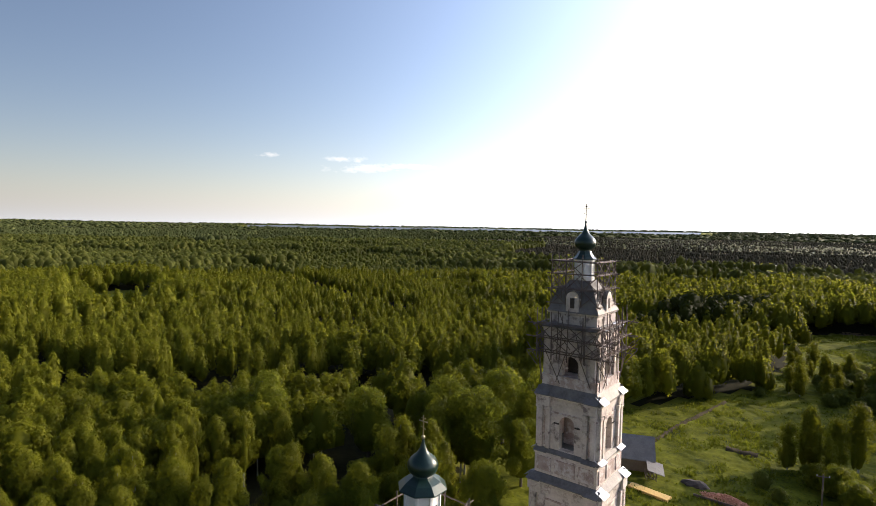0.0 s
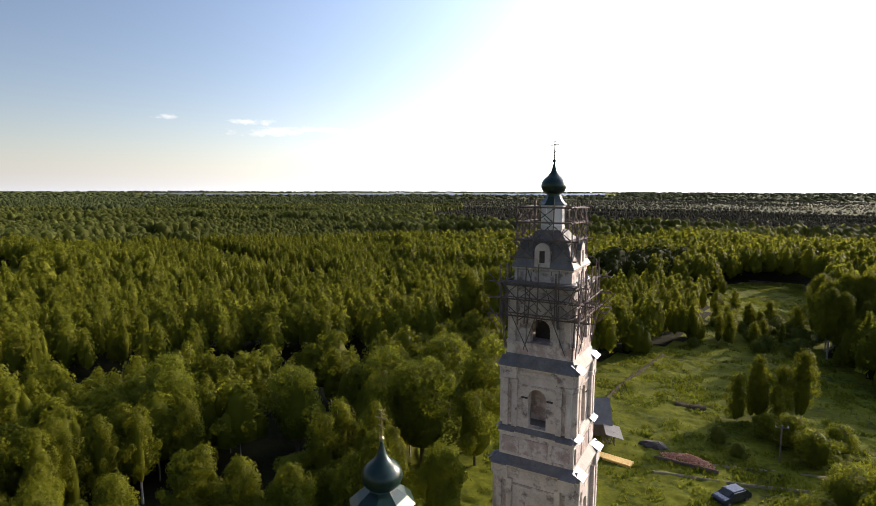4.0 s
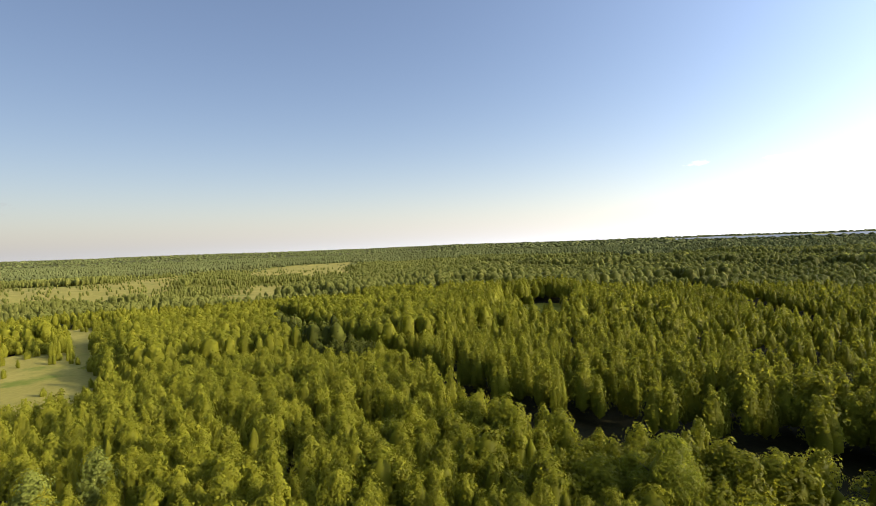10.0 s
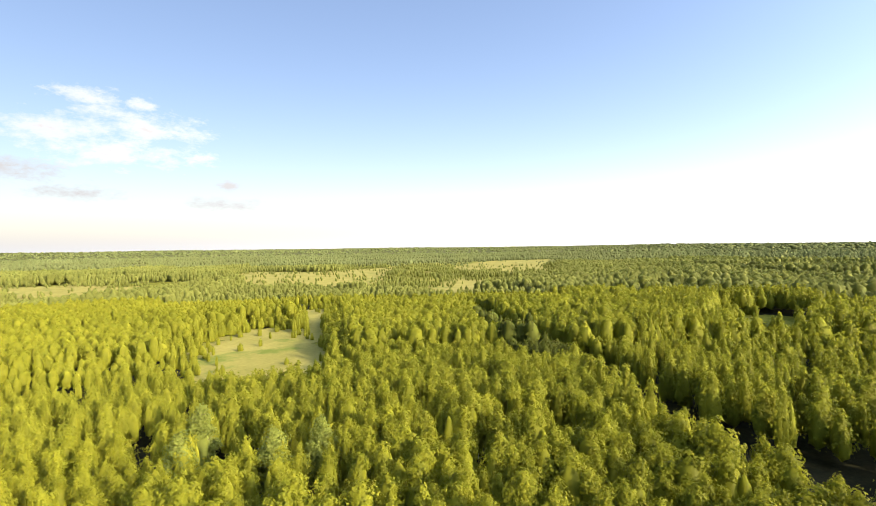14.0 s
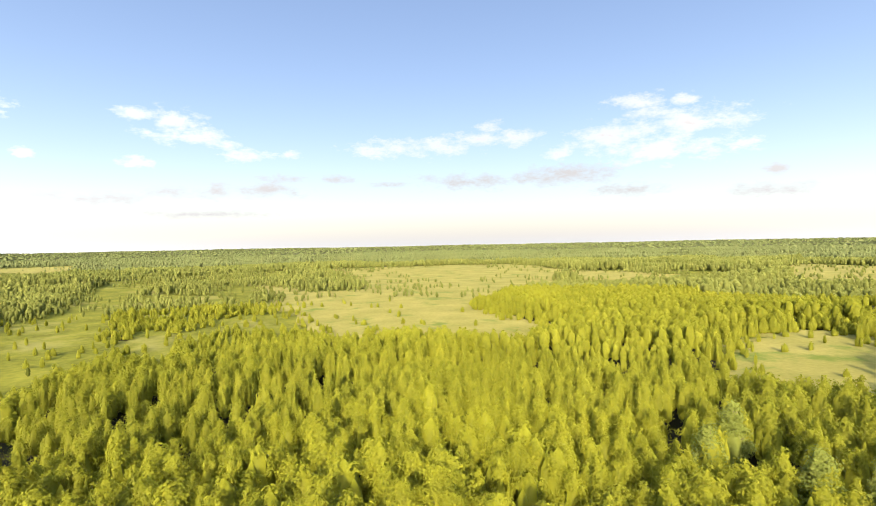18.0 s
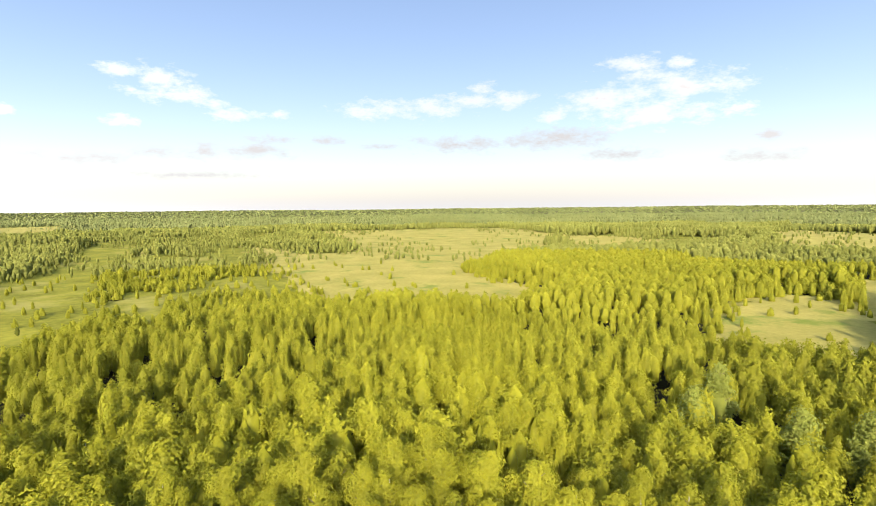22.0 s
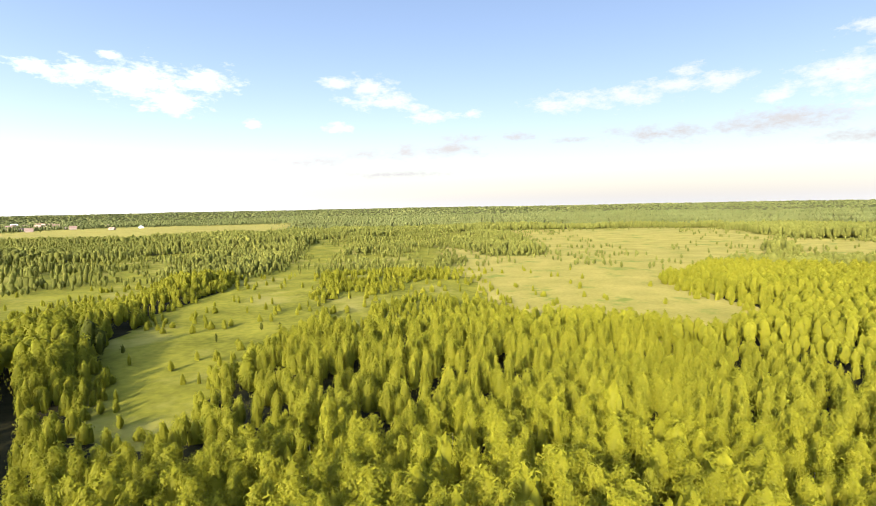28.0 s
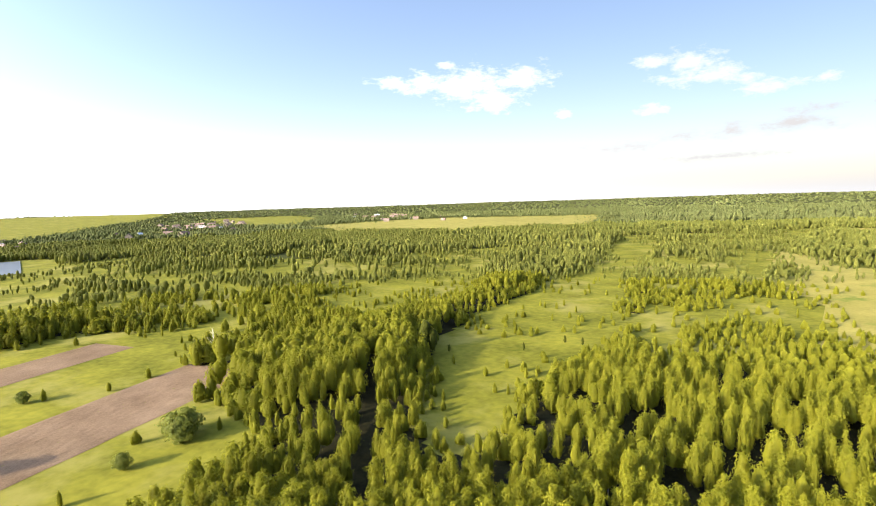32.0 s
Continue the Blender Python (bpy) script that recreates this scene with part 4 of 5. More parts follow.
for bx, by, h, w in ((24, 19, 0.9, 1.0), (28, 22, 1.1, 1.0), (24, 24, 0.7, 1.1), (27, 14, 1.0, 1.0), (33, 17, 1.1, 1.0), (20, 34, 0.6, 1.2), (31, 31, 0.9, 1.0), (17, 38, 0.6, 1.2), (14, 39, 0.45, 1.3), (22, 40, 0.5, 1.2), (22, 15, 0.7, 1.1)):
    plant("shrub", bx, by, h * 1.25, w, "dense leafy garden shrub beside the village track", "garden shrubs")
for bx, by, s in ((4.5, 108, 1.7), (10, 105, 1.3), (0, 100, 0.9), (13, 86, 1.4), (6, 84, 1.0), (-6, 80, 0.8), (9, 33, 0.8), (12, 30, 0.7), (118, -78.5, 1.1), (123, -94, 2.0), (120, -91, 2.0), (125, -92, 1.7), (179, -79, 1.1), (142, -52, 2.4), (145, -49, 2.2)):
    plant("bush", bx, by, s, 0.9, group="meadow bushes")

g = np.random.default_rng(92)
for k in range(34):
    plant("young" if k % 3 else "bush", g.uniform(-9, 17), g.uniform(86, 116), g.uniform(0.42, 0.8) if k % 3 else g.uniform(0.9, 1.5), 1.1, "low young birch between meadow and field" if k % 3 else "", "field edge bushes")

for bx, by in [(-40, -94), (-46, -84), (-52, -81), (-50, -101)]:
    plant("poplar", bx, by, 1.0, 1.25, "pale grey-green poplar standing in a dark gap of the wood", "pale poplars")

# a dead birch, bare and bleached, among the green ones
snag = thing("dead_birch", pose(177, -132, float(ground_z(np.array(177.0), np.array(-132.0))), 0, 0, 30), "dead birch with bare bleached trunk and limbs", "tree")
part("trunk", rod(rod(bmesh.new(), (0, 0, -0.3), (0.2, 0.1, 6.0), 0.22, 0.14, 8), (0.2, 0.1, 6.0), (0.5, 0.0, 9.6), 0.14, 0.03, 7), M_SNAG, snag, "bleached bare trunk")
g = np.random.default_rng(93)
for k in range(12):
    a, h = 2.4 * k, 3.4 + 0.48 * k
    reach = g.uniform(0.8, 1.8) * (1.3 - 0.06 * k)
    part("limb", rod(bmesh.new(), (0.25, 0.08, h), (0.25 + reach * math.cos(a), 0.08 + reach * math.sin(a), h + reach * 1.3), 0.06, 0.02, 5), M_SNAG, snag)


# closed woods behind, joined ring by ring; lone low-crowned trees in the half-open land
def lone_ground(x, y):
    return (half_open(x, y) > 0.4) | (openness(x, y) > np.where(y < -60, -0.28, -0.03))


near_wood = [scatter(50, 90, 3.35, -14, 272, 102), scatter(23, 39, 3.2, 110, 268, 111)]
x, y, tall = (np.concatenate(v) for v in zip(*near_wood))
stuff("birch_wood", joined([simple_tree(s, 1300, 0.28) for s in range(8)], x, y, tall, 1, 0.15), M_BIRCH, "close-standing birch wood with yellow-green crowns", "wood")
sel = rng.random(len(x)) < 0.8
stuff("birch_trunks", joined([trunk_tris(8.5, 0.09, 4)], x[sel], y[sel], tall[sel], 2), M_BARK, "thin white birch trunks inside the wood", "trunks")
for r0, r1, space, count, size, seed, names in ((90, 150, 3.4, 520, 0.40, 108, ("dark-coloured trees painting shade into the birch wood", "birch wood with slender crowns and dark gaps", "lone birches and thickets on the overgrown meadow")),
                                               (150, 330, 3.6, 72, 0.72, 103, ("stands of dark-coloured trees, partly painting shade", "birch wood with pointed crowns and dark gaps", "scattered birches and bushes on the overgrown fields"))):
    x, y, tall = scatter(r0, r1, space, -14, 274, seed)
    dk, lone = in_dark_stands(x, y), lone_ground(x, y)
    close = [simple_tree(s, count, size, 5 if r0 < 150 else 4) for s in range(30, 38)]
    stuff("dark_stand_wood", joined(close, x[dk], y[dk], tall[dk] * 1.05, seed + 1, 0.2), M_DARK_LEAF, names[0], "wood")
    taper = [simple_tree(s, count, size, 5 if r0 < 150 else 4, False, True) for s in range(50, 58)]
    for trees, sel in ((close, ~dk & ~lone & (y < -45)), (taper, ~dk & ~lone & (y >= -45))):
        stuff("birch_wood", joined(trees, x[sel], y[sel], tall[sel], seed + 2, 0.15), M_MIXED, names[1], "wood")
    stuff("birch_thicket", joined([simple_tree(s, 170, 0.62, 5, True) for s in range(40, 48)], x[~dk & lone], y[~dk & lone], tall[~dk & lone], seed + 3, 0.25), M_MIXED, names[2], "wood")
x, y, tall = scatter(330, 950, 5.2, -14, 276, 104)
T3 = [far_tree(s) for s in range(14, 26)]
dk = scrub_land(x, y)
stuff("scrub_wood", joined(T3, x[dk], y[dk], tall[dk] * 0.55, 23), M_BOG, "brownish scrub wood farther off", "wood")
x, y, tall = x[~dk], y[~dk], tall[~dk]
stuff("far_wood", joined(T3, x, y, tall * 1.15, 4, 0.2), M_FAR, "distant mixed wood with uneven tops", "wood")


def spindle(seed, sides=3):
    g = np.random.default_rng(seed)
    v, f = core(0.0, g.uniform(10, 14), g.uniform(4.5, 6.5), sides)
    return v + g.normal(0, 0.7, v.shape) * [1, 1, 0.6], f


x, y, tall = scatter(950, 2300, 12.5, -14, 280, 105)
spruce = scrub_land(x, y)
far = [spindle(s) for s in range(8)]
stuff("far_wood", joined(far, x[~spruce], y[~spruce], tall[~spruce], 5, 0.25), M_HAZED, "wide green forest in the distance", "wood")
stuff("scrub_wood", joined(far, x[spruce], y[spruce], tall[spruce] * 0.5, 8, 0.25), M_BOG, "brownish scrub forest in the distance", "wood")
x, y, tall = scatter(2300, 4880, 44.0, 0, 360, 106)
ok = ~((np.abs(np.hypot(x - HUB[0], y - HUB[1]) - 3850) < 520) & (((np.degrees(np.arctan2(-(x - HUB[0]), y - HUB[1])) % 360) - 21) % 360 < 48))
stuff("far_wood", joined([(spindle(s)[0] * [2.8, 2.8, 1.0], spindle(s)[1]) for s in range(8)], x[ok], y[ok], tall[ok], 6, 0.25), M_HAZED, "far forest up to the horizon", "wood")
x, y, tall = scatter(110, 2300, 24.0, 276, 346, 107)
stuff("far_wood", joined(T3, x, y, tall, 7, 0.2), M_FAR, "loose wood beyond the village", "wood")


# ---- ploughed strips and pond ----
def ploughed(name, x, y, length, width, turn, label):
    ob = thing(name, pose(x, y, 0.0, 0, 0, turn), label, "field", kind="structure")
    g = np.random.default_rng(5)
    nx, ny = int(length / 1.2), int(width / 0.55)
    u, w = np.meshgrid(np.linspace(-length / 2, length / 2, nx), np.linspace(-width / 2, width / 2, ny), indexing="ij")
    edge = np.minimum(1, np.minimum(length / 2 - np.abs(u), width / 2 - np.abs(w)) / 1.5)
    z = 0.06 + edge * (0.10 + 0.09 * np.cos(w / 1.1 * 2 * np.pi) + g.normal(0, 0.05, u.shape))
    w = w + 1.2 * (value_noise(u + 500, w * 0 + 50, 9, 2) - 0.5)
    t = radians(turn)
    z = z + ground_z(x + u * math.cos(t) - w * math.sin(t), y + u * math.sin(t) + w * math.cos(t))
    i, j = np.meshgrid(np.arange(nx - 1), np.arange(ny - 1), indexing="ij")
    k = (i * ny + j).ravel()
    me = mesh_from("soil", np.stack([u, w, z], -1).reshape(-1, 3), np.stack([k, k + ny, k + ny + 1, k + 1], -1), M_SOIL)
    new("soil", me).parent = ob
    return ob


ploughed("ploughed_field", 150, -86, 84, 26, 108, "brown ploughed strip with rough furrows")
ploughed("ploughed_field", 215, -90, 60, 20, 106, "narrow pale brown ploughed strip")
ploughed("ploughed_field", -6, 181, 26, 11, 104, "strip of bare brown earth at the end of the far meadow")
v, f = polar_sheet(np.linspace(585, 740, 10), 255.5, 260, 14, 0.5)
tagged(new("water", mesh_from("pond", v, f, M_WATER)), "grey-blue pond in the grass", "pond", kind="structure")


# ---- bell tower ----
def arch_wall(half, z0, z1, thick, opening, sill, spring, inset=0.0, centre=0.0):
    """A wall panel on the -y side of a square body, with an arched opening cut through it."""
    bm = bmesh.new()
    a, w = opening / 2, half - inset
    y0, y1 = -half, -half + thick
    for s in ((-w, centre - a), (centre + a, w)):
        box(bm, s[0], s[1], y0, y1, z0, z1)
    if sill > z0:
        box(bm, centre - a, centre + a, y0, y1, z0, sill)
    n = 12
    pts = [(centre - a * math.cos(math.pi * i / n), spring + a * math.sin(math.pi * i / n)) for i in range(n + 1)]
    low = [[bm.verts.new((x, y, z)) for x, z in pts] for y in (y0, y1)]
    top = [[bm.verts.new((x, y, z1)) for x, z in pts] for y in (y0, y1)]
    for i in range(n):
        bm.faces.new((low[0][i], low[0][i + 1], top[0][i + 1], top[0][i]))
        bm.faces.new((low[1][i + 1], low[1][i], top[1][i], top[1][i + 1]))
        bm.faces.new((low[0][i + 1], low[0][i], low[1][i], low[1][i + 1]))
        bm.faces.new((top[0][i], top[0][i + 1], top[1][i + 1], top[1][i]))
    return bm


def four(name, make, mat, parent, label="", sides=(0, 90, 180, 270)):
    """The same part on each side of a square body."""
    made = make()
    for bm in made if isinstance(made, list) else [made]:
        first = part(name, bm, mat, parent, label)
        first.rotation_euler.z = radians(sides[0])
        for turn in sides[1:]:
            ob = new(name, first.data)
            ob.parent, ob.rotation_euler.z = parent, radians(turn)
            if label:
                ob["label"] = label


def ressaut(half, z0, z1, out, cap_rise):
    """Blocks that break forward near both corners of a cornice."""
    return [boxes((s * (half - 0.95) - 0.72, s * (half - 0.95) + 0.72, -half - out, -half + 0.1, z0, z1), bevel=0.03) for s in (-1, 1)]


def ressaut_caps(half, z, out, rise, depth):
    made = []
    for s in (-1, 1):
        bm = bmesh.new()
        made.append(bm)
        c = s * (half - 0.95)
        v = [bm.verts.new(p) for p in ((c - 0.8, -half - out - 0.1, z), (c + 0.8, -half - out - 0.1, z), (c + 0.8, -half + depth, z + rise), (c - 0.8, -half + depth, z + rise),
                                       (c - 0.8, -half - out - 0.1, z - 0.05), (c + 0.8, -half - out - 0.1, z - 0.05), (c + 0.8, -half + depth, z + rise - 0.05), (c - 0.8, -half + depth, z + rise - 0.05))]
        for q in ((0, 1, 2, 3), (7, 6, 5, 4), (0, 4, 5, 1), (1, 5, 6, 2), (2, 6, 7, 3), (3, 7, 4, 0)):
            bm.faces.new([v[i] for i in q])
    return made


def onion(bulge, z, high):
    """Profile of an onion dome: widest radius, foot, height to the tip."""
    shape = ((0.62, 0.0), (0.72, 0.03), (0.90, 0.10), (0.99, 0.19), (1.0, 0.26), (0.95, 0.34), (0.83, 0.42), (0.64, 0.49), (0.46, 0.55), (0.32, 0.62), (0.22, 0.70), (0.14, 0.80), (0.08, 0.91), (0.04, 1.0))
    return [(bulge * r, z + high * h) for r, h in shape]


def orthodox_cross(parent, z, high, mat):
    bm = bmesh.new()
    rod(bm, (0, 0, z), (0, 0, z + high), 0.06, 0.045, 8)
    rod(bm, (-0.42, 0, z + high * 0.74), (0.42, 0, z + high * 0.74), 0.05)
    rod(bm, (-0.2, 0, z + high * 0.88), (0.2, 0, z + high * 0.88), 0.03)
    rod(bm, (-0.24, 0, z + high * 0.50), (0.24, 0, z + high * 0.40), 0.03)
    cross = part("cross", bm, mat, parent, "thin metal cross on the tip")
    bm = bmesh.new()
    bmesh.ops.create_uvsphere(bm, u_segments=14, v_segments=8, radius=0.16, matrix=Matrix.Translation((0, 0, z + 0.05)))
    part("ball", bm, mat, cross, "small round finial", True)
    return cross


tower = thing("bell_tower", pose(-0.04, 0.15, 0, 0, 0, 10), "tall tiered white plaster bell tower with a green onion dome", "bell tower")
# lowest tier
part("plinth", square_rings([(4.25, -0.5), (4.25, 1.1), (4.1, 1.3), (4.1, 1.5)]), M_PLASTER, tower, "weathered stone plinth")
four("wall", lambda: arch_wall(3.85, 1.5, 7.4, 0.5, 1.9, 1.5, 4.1, 0.0), M_PLASTER, tower, "peeling whitewashed brick wall", (0, 180))
four("wall", lambda: arch_wall(3.85, 1.5, 7.4, 0.5, 1.9, 1.5, 4.1, 0.505), M_PLASTER, tower, "peeling whitewashed brick wall", (90, 270))
part("inner_wall", square_rings([(3.2, 0.0), (3.2, 7.4)]), M_PLASTER, tower, "blind niche wall")
four("pilaster", lambda: [boxes((c - 0.28, c + 0.28, -4.24, -3.8, 1.5, 7.3), bevel=0.03) for c in (-3.4, -2.35, 2.35, 3.4)], M_PLASTER, tower)
part("cornice", square_rings([(3.92, 7.3), (3.92, 7.7), (4.05, 7.8), (4.05, 8.2), (4.2, 8.4), (4.3, 8.65), (3.6, 8.68)]), M_PLASTER, tower, "stained moulded cornice")
four("ressaut", lambda: ressaut(4.12, 7.32, 8.66, 0.22, 0.2), M_PLASTER, tower)
part("ledge_roof", square_rings([(4.34, 8.66), (4.34, 8.74), (3.62, 9.4), (3.5, 9.42)]), M_TIN, tower, "grey sheet metal ledge roof")
# ledge sheets: glare-coloured tin towards the sun, grey tin on the other sides
four("ledge_sheet", lambda: ressaut_caps(4.25, 8.78, 0.32, 0.55, 0.55), M_SUNLIT_TIN, tower, "loose metal sheet with sun glare put into its colour", (90,))
four("ledge_sheet", lambda: ressaut_caps(4.25, 8.78, 0.32, 0.55, 0.55), M_TIN, tower, "grey bent metal sheet", (0, 180, 270))
for z, h in ((1.55, 4.2), (6.6, 3.93)):
    part("string_course", square_rings([(h - 0.1, z), (h, z + 0.03), (h, z + 0.2), (h - 0.1, z + 0.24)]), M_BRICKISH, tower, "dark weathered string course")
# attic below the second tier
part("attic", square_rings([(3.62, 9.3), (3.62, 11.5), (3.72, 11.6), (3.72, 11.85), (3.3, 11.9)]), M_PLASTER, tower, "attic band with worn plaster and bare brick")
four("attic_panel", lambda: [boxes((a, b, -3.75, -3.6, 9.75, 11.3), bevel=0.03) for a, b in ((-3.3, -1.6), (-1.2, 1.2), (1.6, 3.3))], M_BRICKISH, tower, "worn panel with exposed brick")
part("ledge_roof", square_rings([(3.8, 11.88), (3.8, 11.95), (3.35, 12.35), (3.2, 12.36)]), M_TIN, tower, "grey sheet metal ledge roof")
four("ledge_sheet", lambda: ressaut_caps(3.75, 11.98, 0.28, 0.4, 0.45), M_SUNLIT_TIN, tower, "loose metal sheet with sun glare put into its colour", (90,))
four("ledge_sheet", lambda: ressaut_caps(3.75, 11.98, 0.28, 0.4, 0.45), M_TIN, tower, "grey bent metal sheet", (0, 180, 270))
# second tier with arched openings
four("wall", lambda: arch_wall(3.4, 12.2, 17.1, 0.75, 1.75, 12.4, 15.35), M_PLASTER, tower, "whitewashed wall with an arched opening", (0, 180))
four("wall", lambda: arch_wall(3.4, 12.2, 17.1, 0.75, 1.75, 12.4, 15.35, 0.755), M_PLASTER, tower, "whitewashed wall with an arched opening", (90, 270))
part("floor_slab", square_rings([(2.64, 12.0), (2.64, 12.42)]), M_SLATE, tower)
part("ceiling_slab", square_rings([(2.64, 16.95), (2.64, 17.2)]), M_DARK, tower)
four("pilaster", lambda: [boxes((c - 0.26, c + 0.26, -3.74, -3.36, 12.35, 17.0), (c - 0.33, c + 0.33, -3.82, -3.36, 16.6, 17.02), bevel=0.03) for c in (-3.05, -2.15, 2.15, 3.05)], M_PLASTER, tower)
# flat brick-coloured strips paint the shade between paired pilasters
four("pilaster_shade", lambda: [boxes((c - 0.09, c + 0.09, -3.43, -3.39, 12.6, 16.3)) for c in (-2.6, 2.6)], M_BRICKISH, tower, "flat brick strip painting shade between the pilasters")
four("pilaster_shade", lambda: [boxes((c - 0.2, c + 0.2, -3.88, -3.84, 1.8, 6.5)) for c in (-2.87, 2.87)], M_BRICKISH, tower, "flat brick strip painting shade between the lower pilasters")
four("impost", lambda: [boxes((c - 0.3, c + 0.3, -3.5, -3.38, 15.2, 15.36), bevel=0.02) for c in (-1.22, 1.22)], M_DARK, tower, "dark weathered impost band")
part("cornice", square_rings([(3.46, 17.05), (3.46, 17.4), (3.56, 17.5), (3.56, 17.85), (3.7, 18.0), (3.82, 18.25), (3.1, 18.28)]), M_PLASTER, tower, "stained moulded cornice")
four("ressaut", lambda: ressaut(3.6, 17.07, 18.26, 0.2, 0.2), M_PLASTER, tower)
part("ledge_roof", square_rings([(3.85, 18.25), (3.85, 18.33), (3.2, 19.35), (3.0, 19.37)]), M_TIN, tower, "broad grey sheet metal ledge roof")
four("ledge_sheet", lambda: ressaut_caps(3.75, 18.38, 0.32, 0.75, 0.6), M_SUNLIT_TIN, tower, "loose metal sheet with sun glare put into its colour", (90,))
four("ledge_sheet", lambda: ressaut_caps(3.75, 18.38, 0.32, 0.75, 0.6), M_TIN, tower, "grey bent metal sheet", (0, 180, 270))
part("string_course", square_rings([(3.4, 16.35), (3.5, 16.38), (3.5, 16.52), (3.4, 16.55)]), M_BRICKISH, tower, "dark weathered string course")
# belfry
part("belfry_base", square_rings([(3.2, 19.2), (3.2, 20.35), (3.3, 20.4), (3.3, 20.55), (3.0, 20.57)]), M_BRICKISH, tower, "bare brick base band of the belfry")
four("wall", lambda: arch_wall(2.98, 20.4, 25.2, 0.7, 1.9, 20.4, 21.85), M_PLASTER, tower, "belfry wall with a tall arched opening", (0, 180))
four("wall", lambda: arch_wall(2.98, 20.4, 25.2, 0.7, 1.9, 20.4, 21.85, 0.705), M_PLASTER, tower, "belfry wall with a tall arched opening", (90, 270))
part("belfry_floor", square_rings([(2.27, 20.2), (2.27, 20.5)]), M_DARK, tower)
# added block; its dark colour paints the dimness inside the belfry
part("belfry_core", boxes((-1.1, 1.1, -1.1, 1.1, 20.5, 25.0), bevel=0.05), M_DARK, tower, "added dark block for the dim belfry inside")
part("inner_wall", boxes((-1.3, 1.3, -1.3, 1.3, 12.4, 17.0), bevel=0.05), M_BRICKISH, tower, "brown inner wall")
part("belfry_ceiling", square_rings([(2.27, 25.0), (2.27, 25.2)]), M_DARK, tower)
four("pilaster", lambda: [boxes((c - 0.3, c + 0.3, -3.25, -2.9, 20.5, 24.9), bevel=0.03) for c in (-2.6, -1.6, 1.6, 2.6)], M_PLASTER, tower)
part("cornice", square_rings([(3.05, 24.9), (3.05, 25.3), (3.2, 25.4), (3.2, 25.6), (3.4, 25.85), (2.7, 25.9)]), M_PLASTER, tower, "stained moulded cornice")
part("ledge_roof", square_rings([(3.5, 25.85), (3.5, 25.92), (2.75, 26.3), (2.6, 26.31)]), M_TIN, tower, "grey sheet metal ledge roof")
four("ledge_sheet", lambda: ressaut_caps(3.3, 25.96, 0.2, 0.3, 0.5), M_SUNLIT_TIN, tower, "loose metal sheet with sun glare put into its colour", (90,))
four("ledge_sheet", lambda: ressaut_caps(3.3, 25.96, 0.2, 0.3, 0.5), M_TIN, tower, "grey bent metal sheet", (0, 180, 270))
part("upper_attic", square_rings([(2.72, 26.2), (2.72, 27.3), (2.9, 27.45), (2.95, 27.6), (2.5, 27.62)]), M_PLASTER, tower, "curved white attic under the roof")
part("roof", square_rings([(2.98, 27.58), (2.98, 27.66), (2.75, 28.1), (2.5, 28.9), (2.15, 29.7), (1.7, 30.3), (1.3, 30.75), (1.15, 31.0)]), M_TIN, tower, "curved dark grey metal roof")
for turn in (0, 90, 180, 270):
    rot_m = Matrix.Rotation(radians(turn), 4, "Z")
    bm = bmesh.new()
    outline = [(-0.72, 27.7), (-0.72, 29.2)] + [(-0.72 * math.cos(math.pi * i / 10), 29.2 + 0.72 * math.sin(math.pi * i / 10)) for i in range(1, 10)] + [(0.72, 29.2), (0.72, 27.7)]
    rings = [[bm.verts.new((x, y, z)) for x, z in outline] for y in (-2.95, -1.6)]
    bm.faces.new(rings[0][::-1]), bm.faces.new(rings[1])
    for i in range(len(outline)):
        k = (i + 1) % len(outline)
        bm.faces.new((rings[0][i], rings[0][k], rings[1][k], rings[1][i]))
    dormer = part("dormer", bm, M_PLASTER, tower, "small white arched dormer")
    # solid block, coloured dark like the shade within an opening
    part("opening", boxes((-0.25, 0.25, -2.965, -2.5, 28.1, 29.2)), M_DARK, dormer, "dark block painting the shade of a dormer opening")
    bm = bmesh.new()
    ring = [[bm.verts.new((0.8 * c * math.cos(math.pi * i / 10) * -1, y, 29.2 + 0.8 * c * math.sin(math.pi * i / 10))) for i in range(11)] for y, c in ((-3.02, 1.0), (-1.5, 1.0), (-1.5, 1.06), (-3.02, 1.06))]
    for i in range(10):
        for a, b in ((0, 1), (1, 2), (2, 3), (3, 0)):
            bm.faces.new((ring[a][i], ring[a][i + 1], ring[b][i + 1], ring[b][i]))
    part("hood", bm, M_TIN, dormer, "bent metal hood")
    dormer.matrix_basis = rot_m
part("drum", lathe([(1.12, 30.9), (1.12, 31.4), (1.02, 31.5), (1.02, 33.0), (1.12, 33.1), (1.2, 33.35), (0.9, 33.37)], 8, math.pi / 8), M_WHITE, tower, "white octagonal drum")
for k in range(8):
    a = math.pi / 4 * k + math.pi / 8
    part("drum_rib", boxes((-0.09, 0.09, -0.07, 0.07, 31.45, 33.05), bevel=0.02), M_WHITE, tower).matrix_basis = pose(1.0 * math.cos(a), 1.0 * math.sin(a), 0, 0, 0, math.degrees(a))
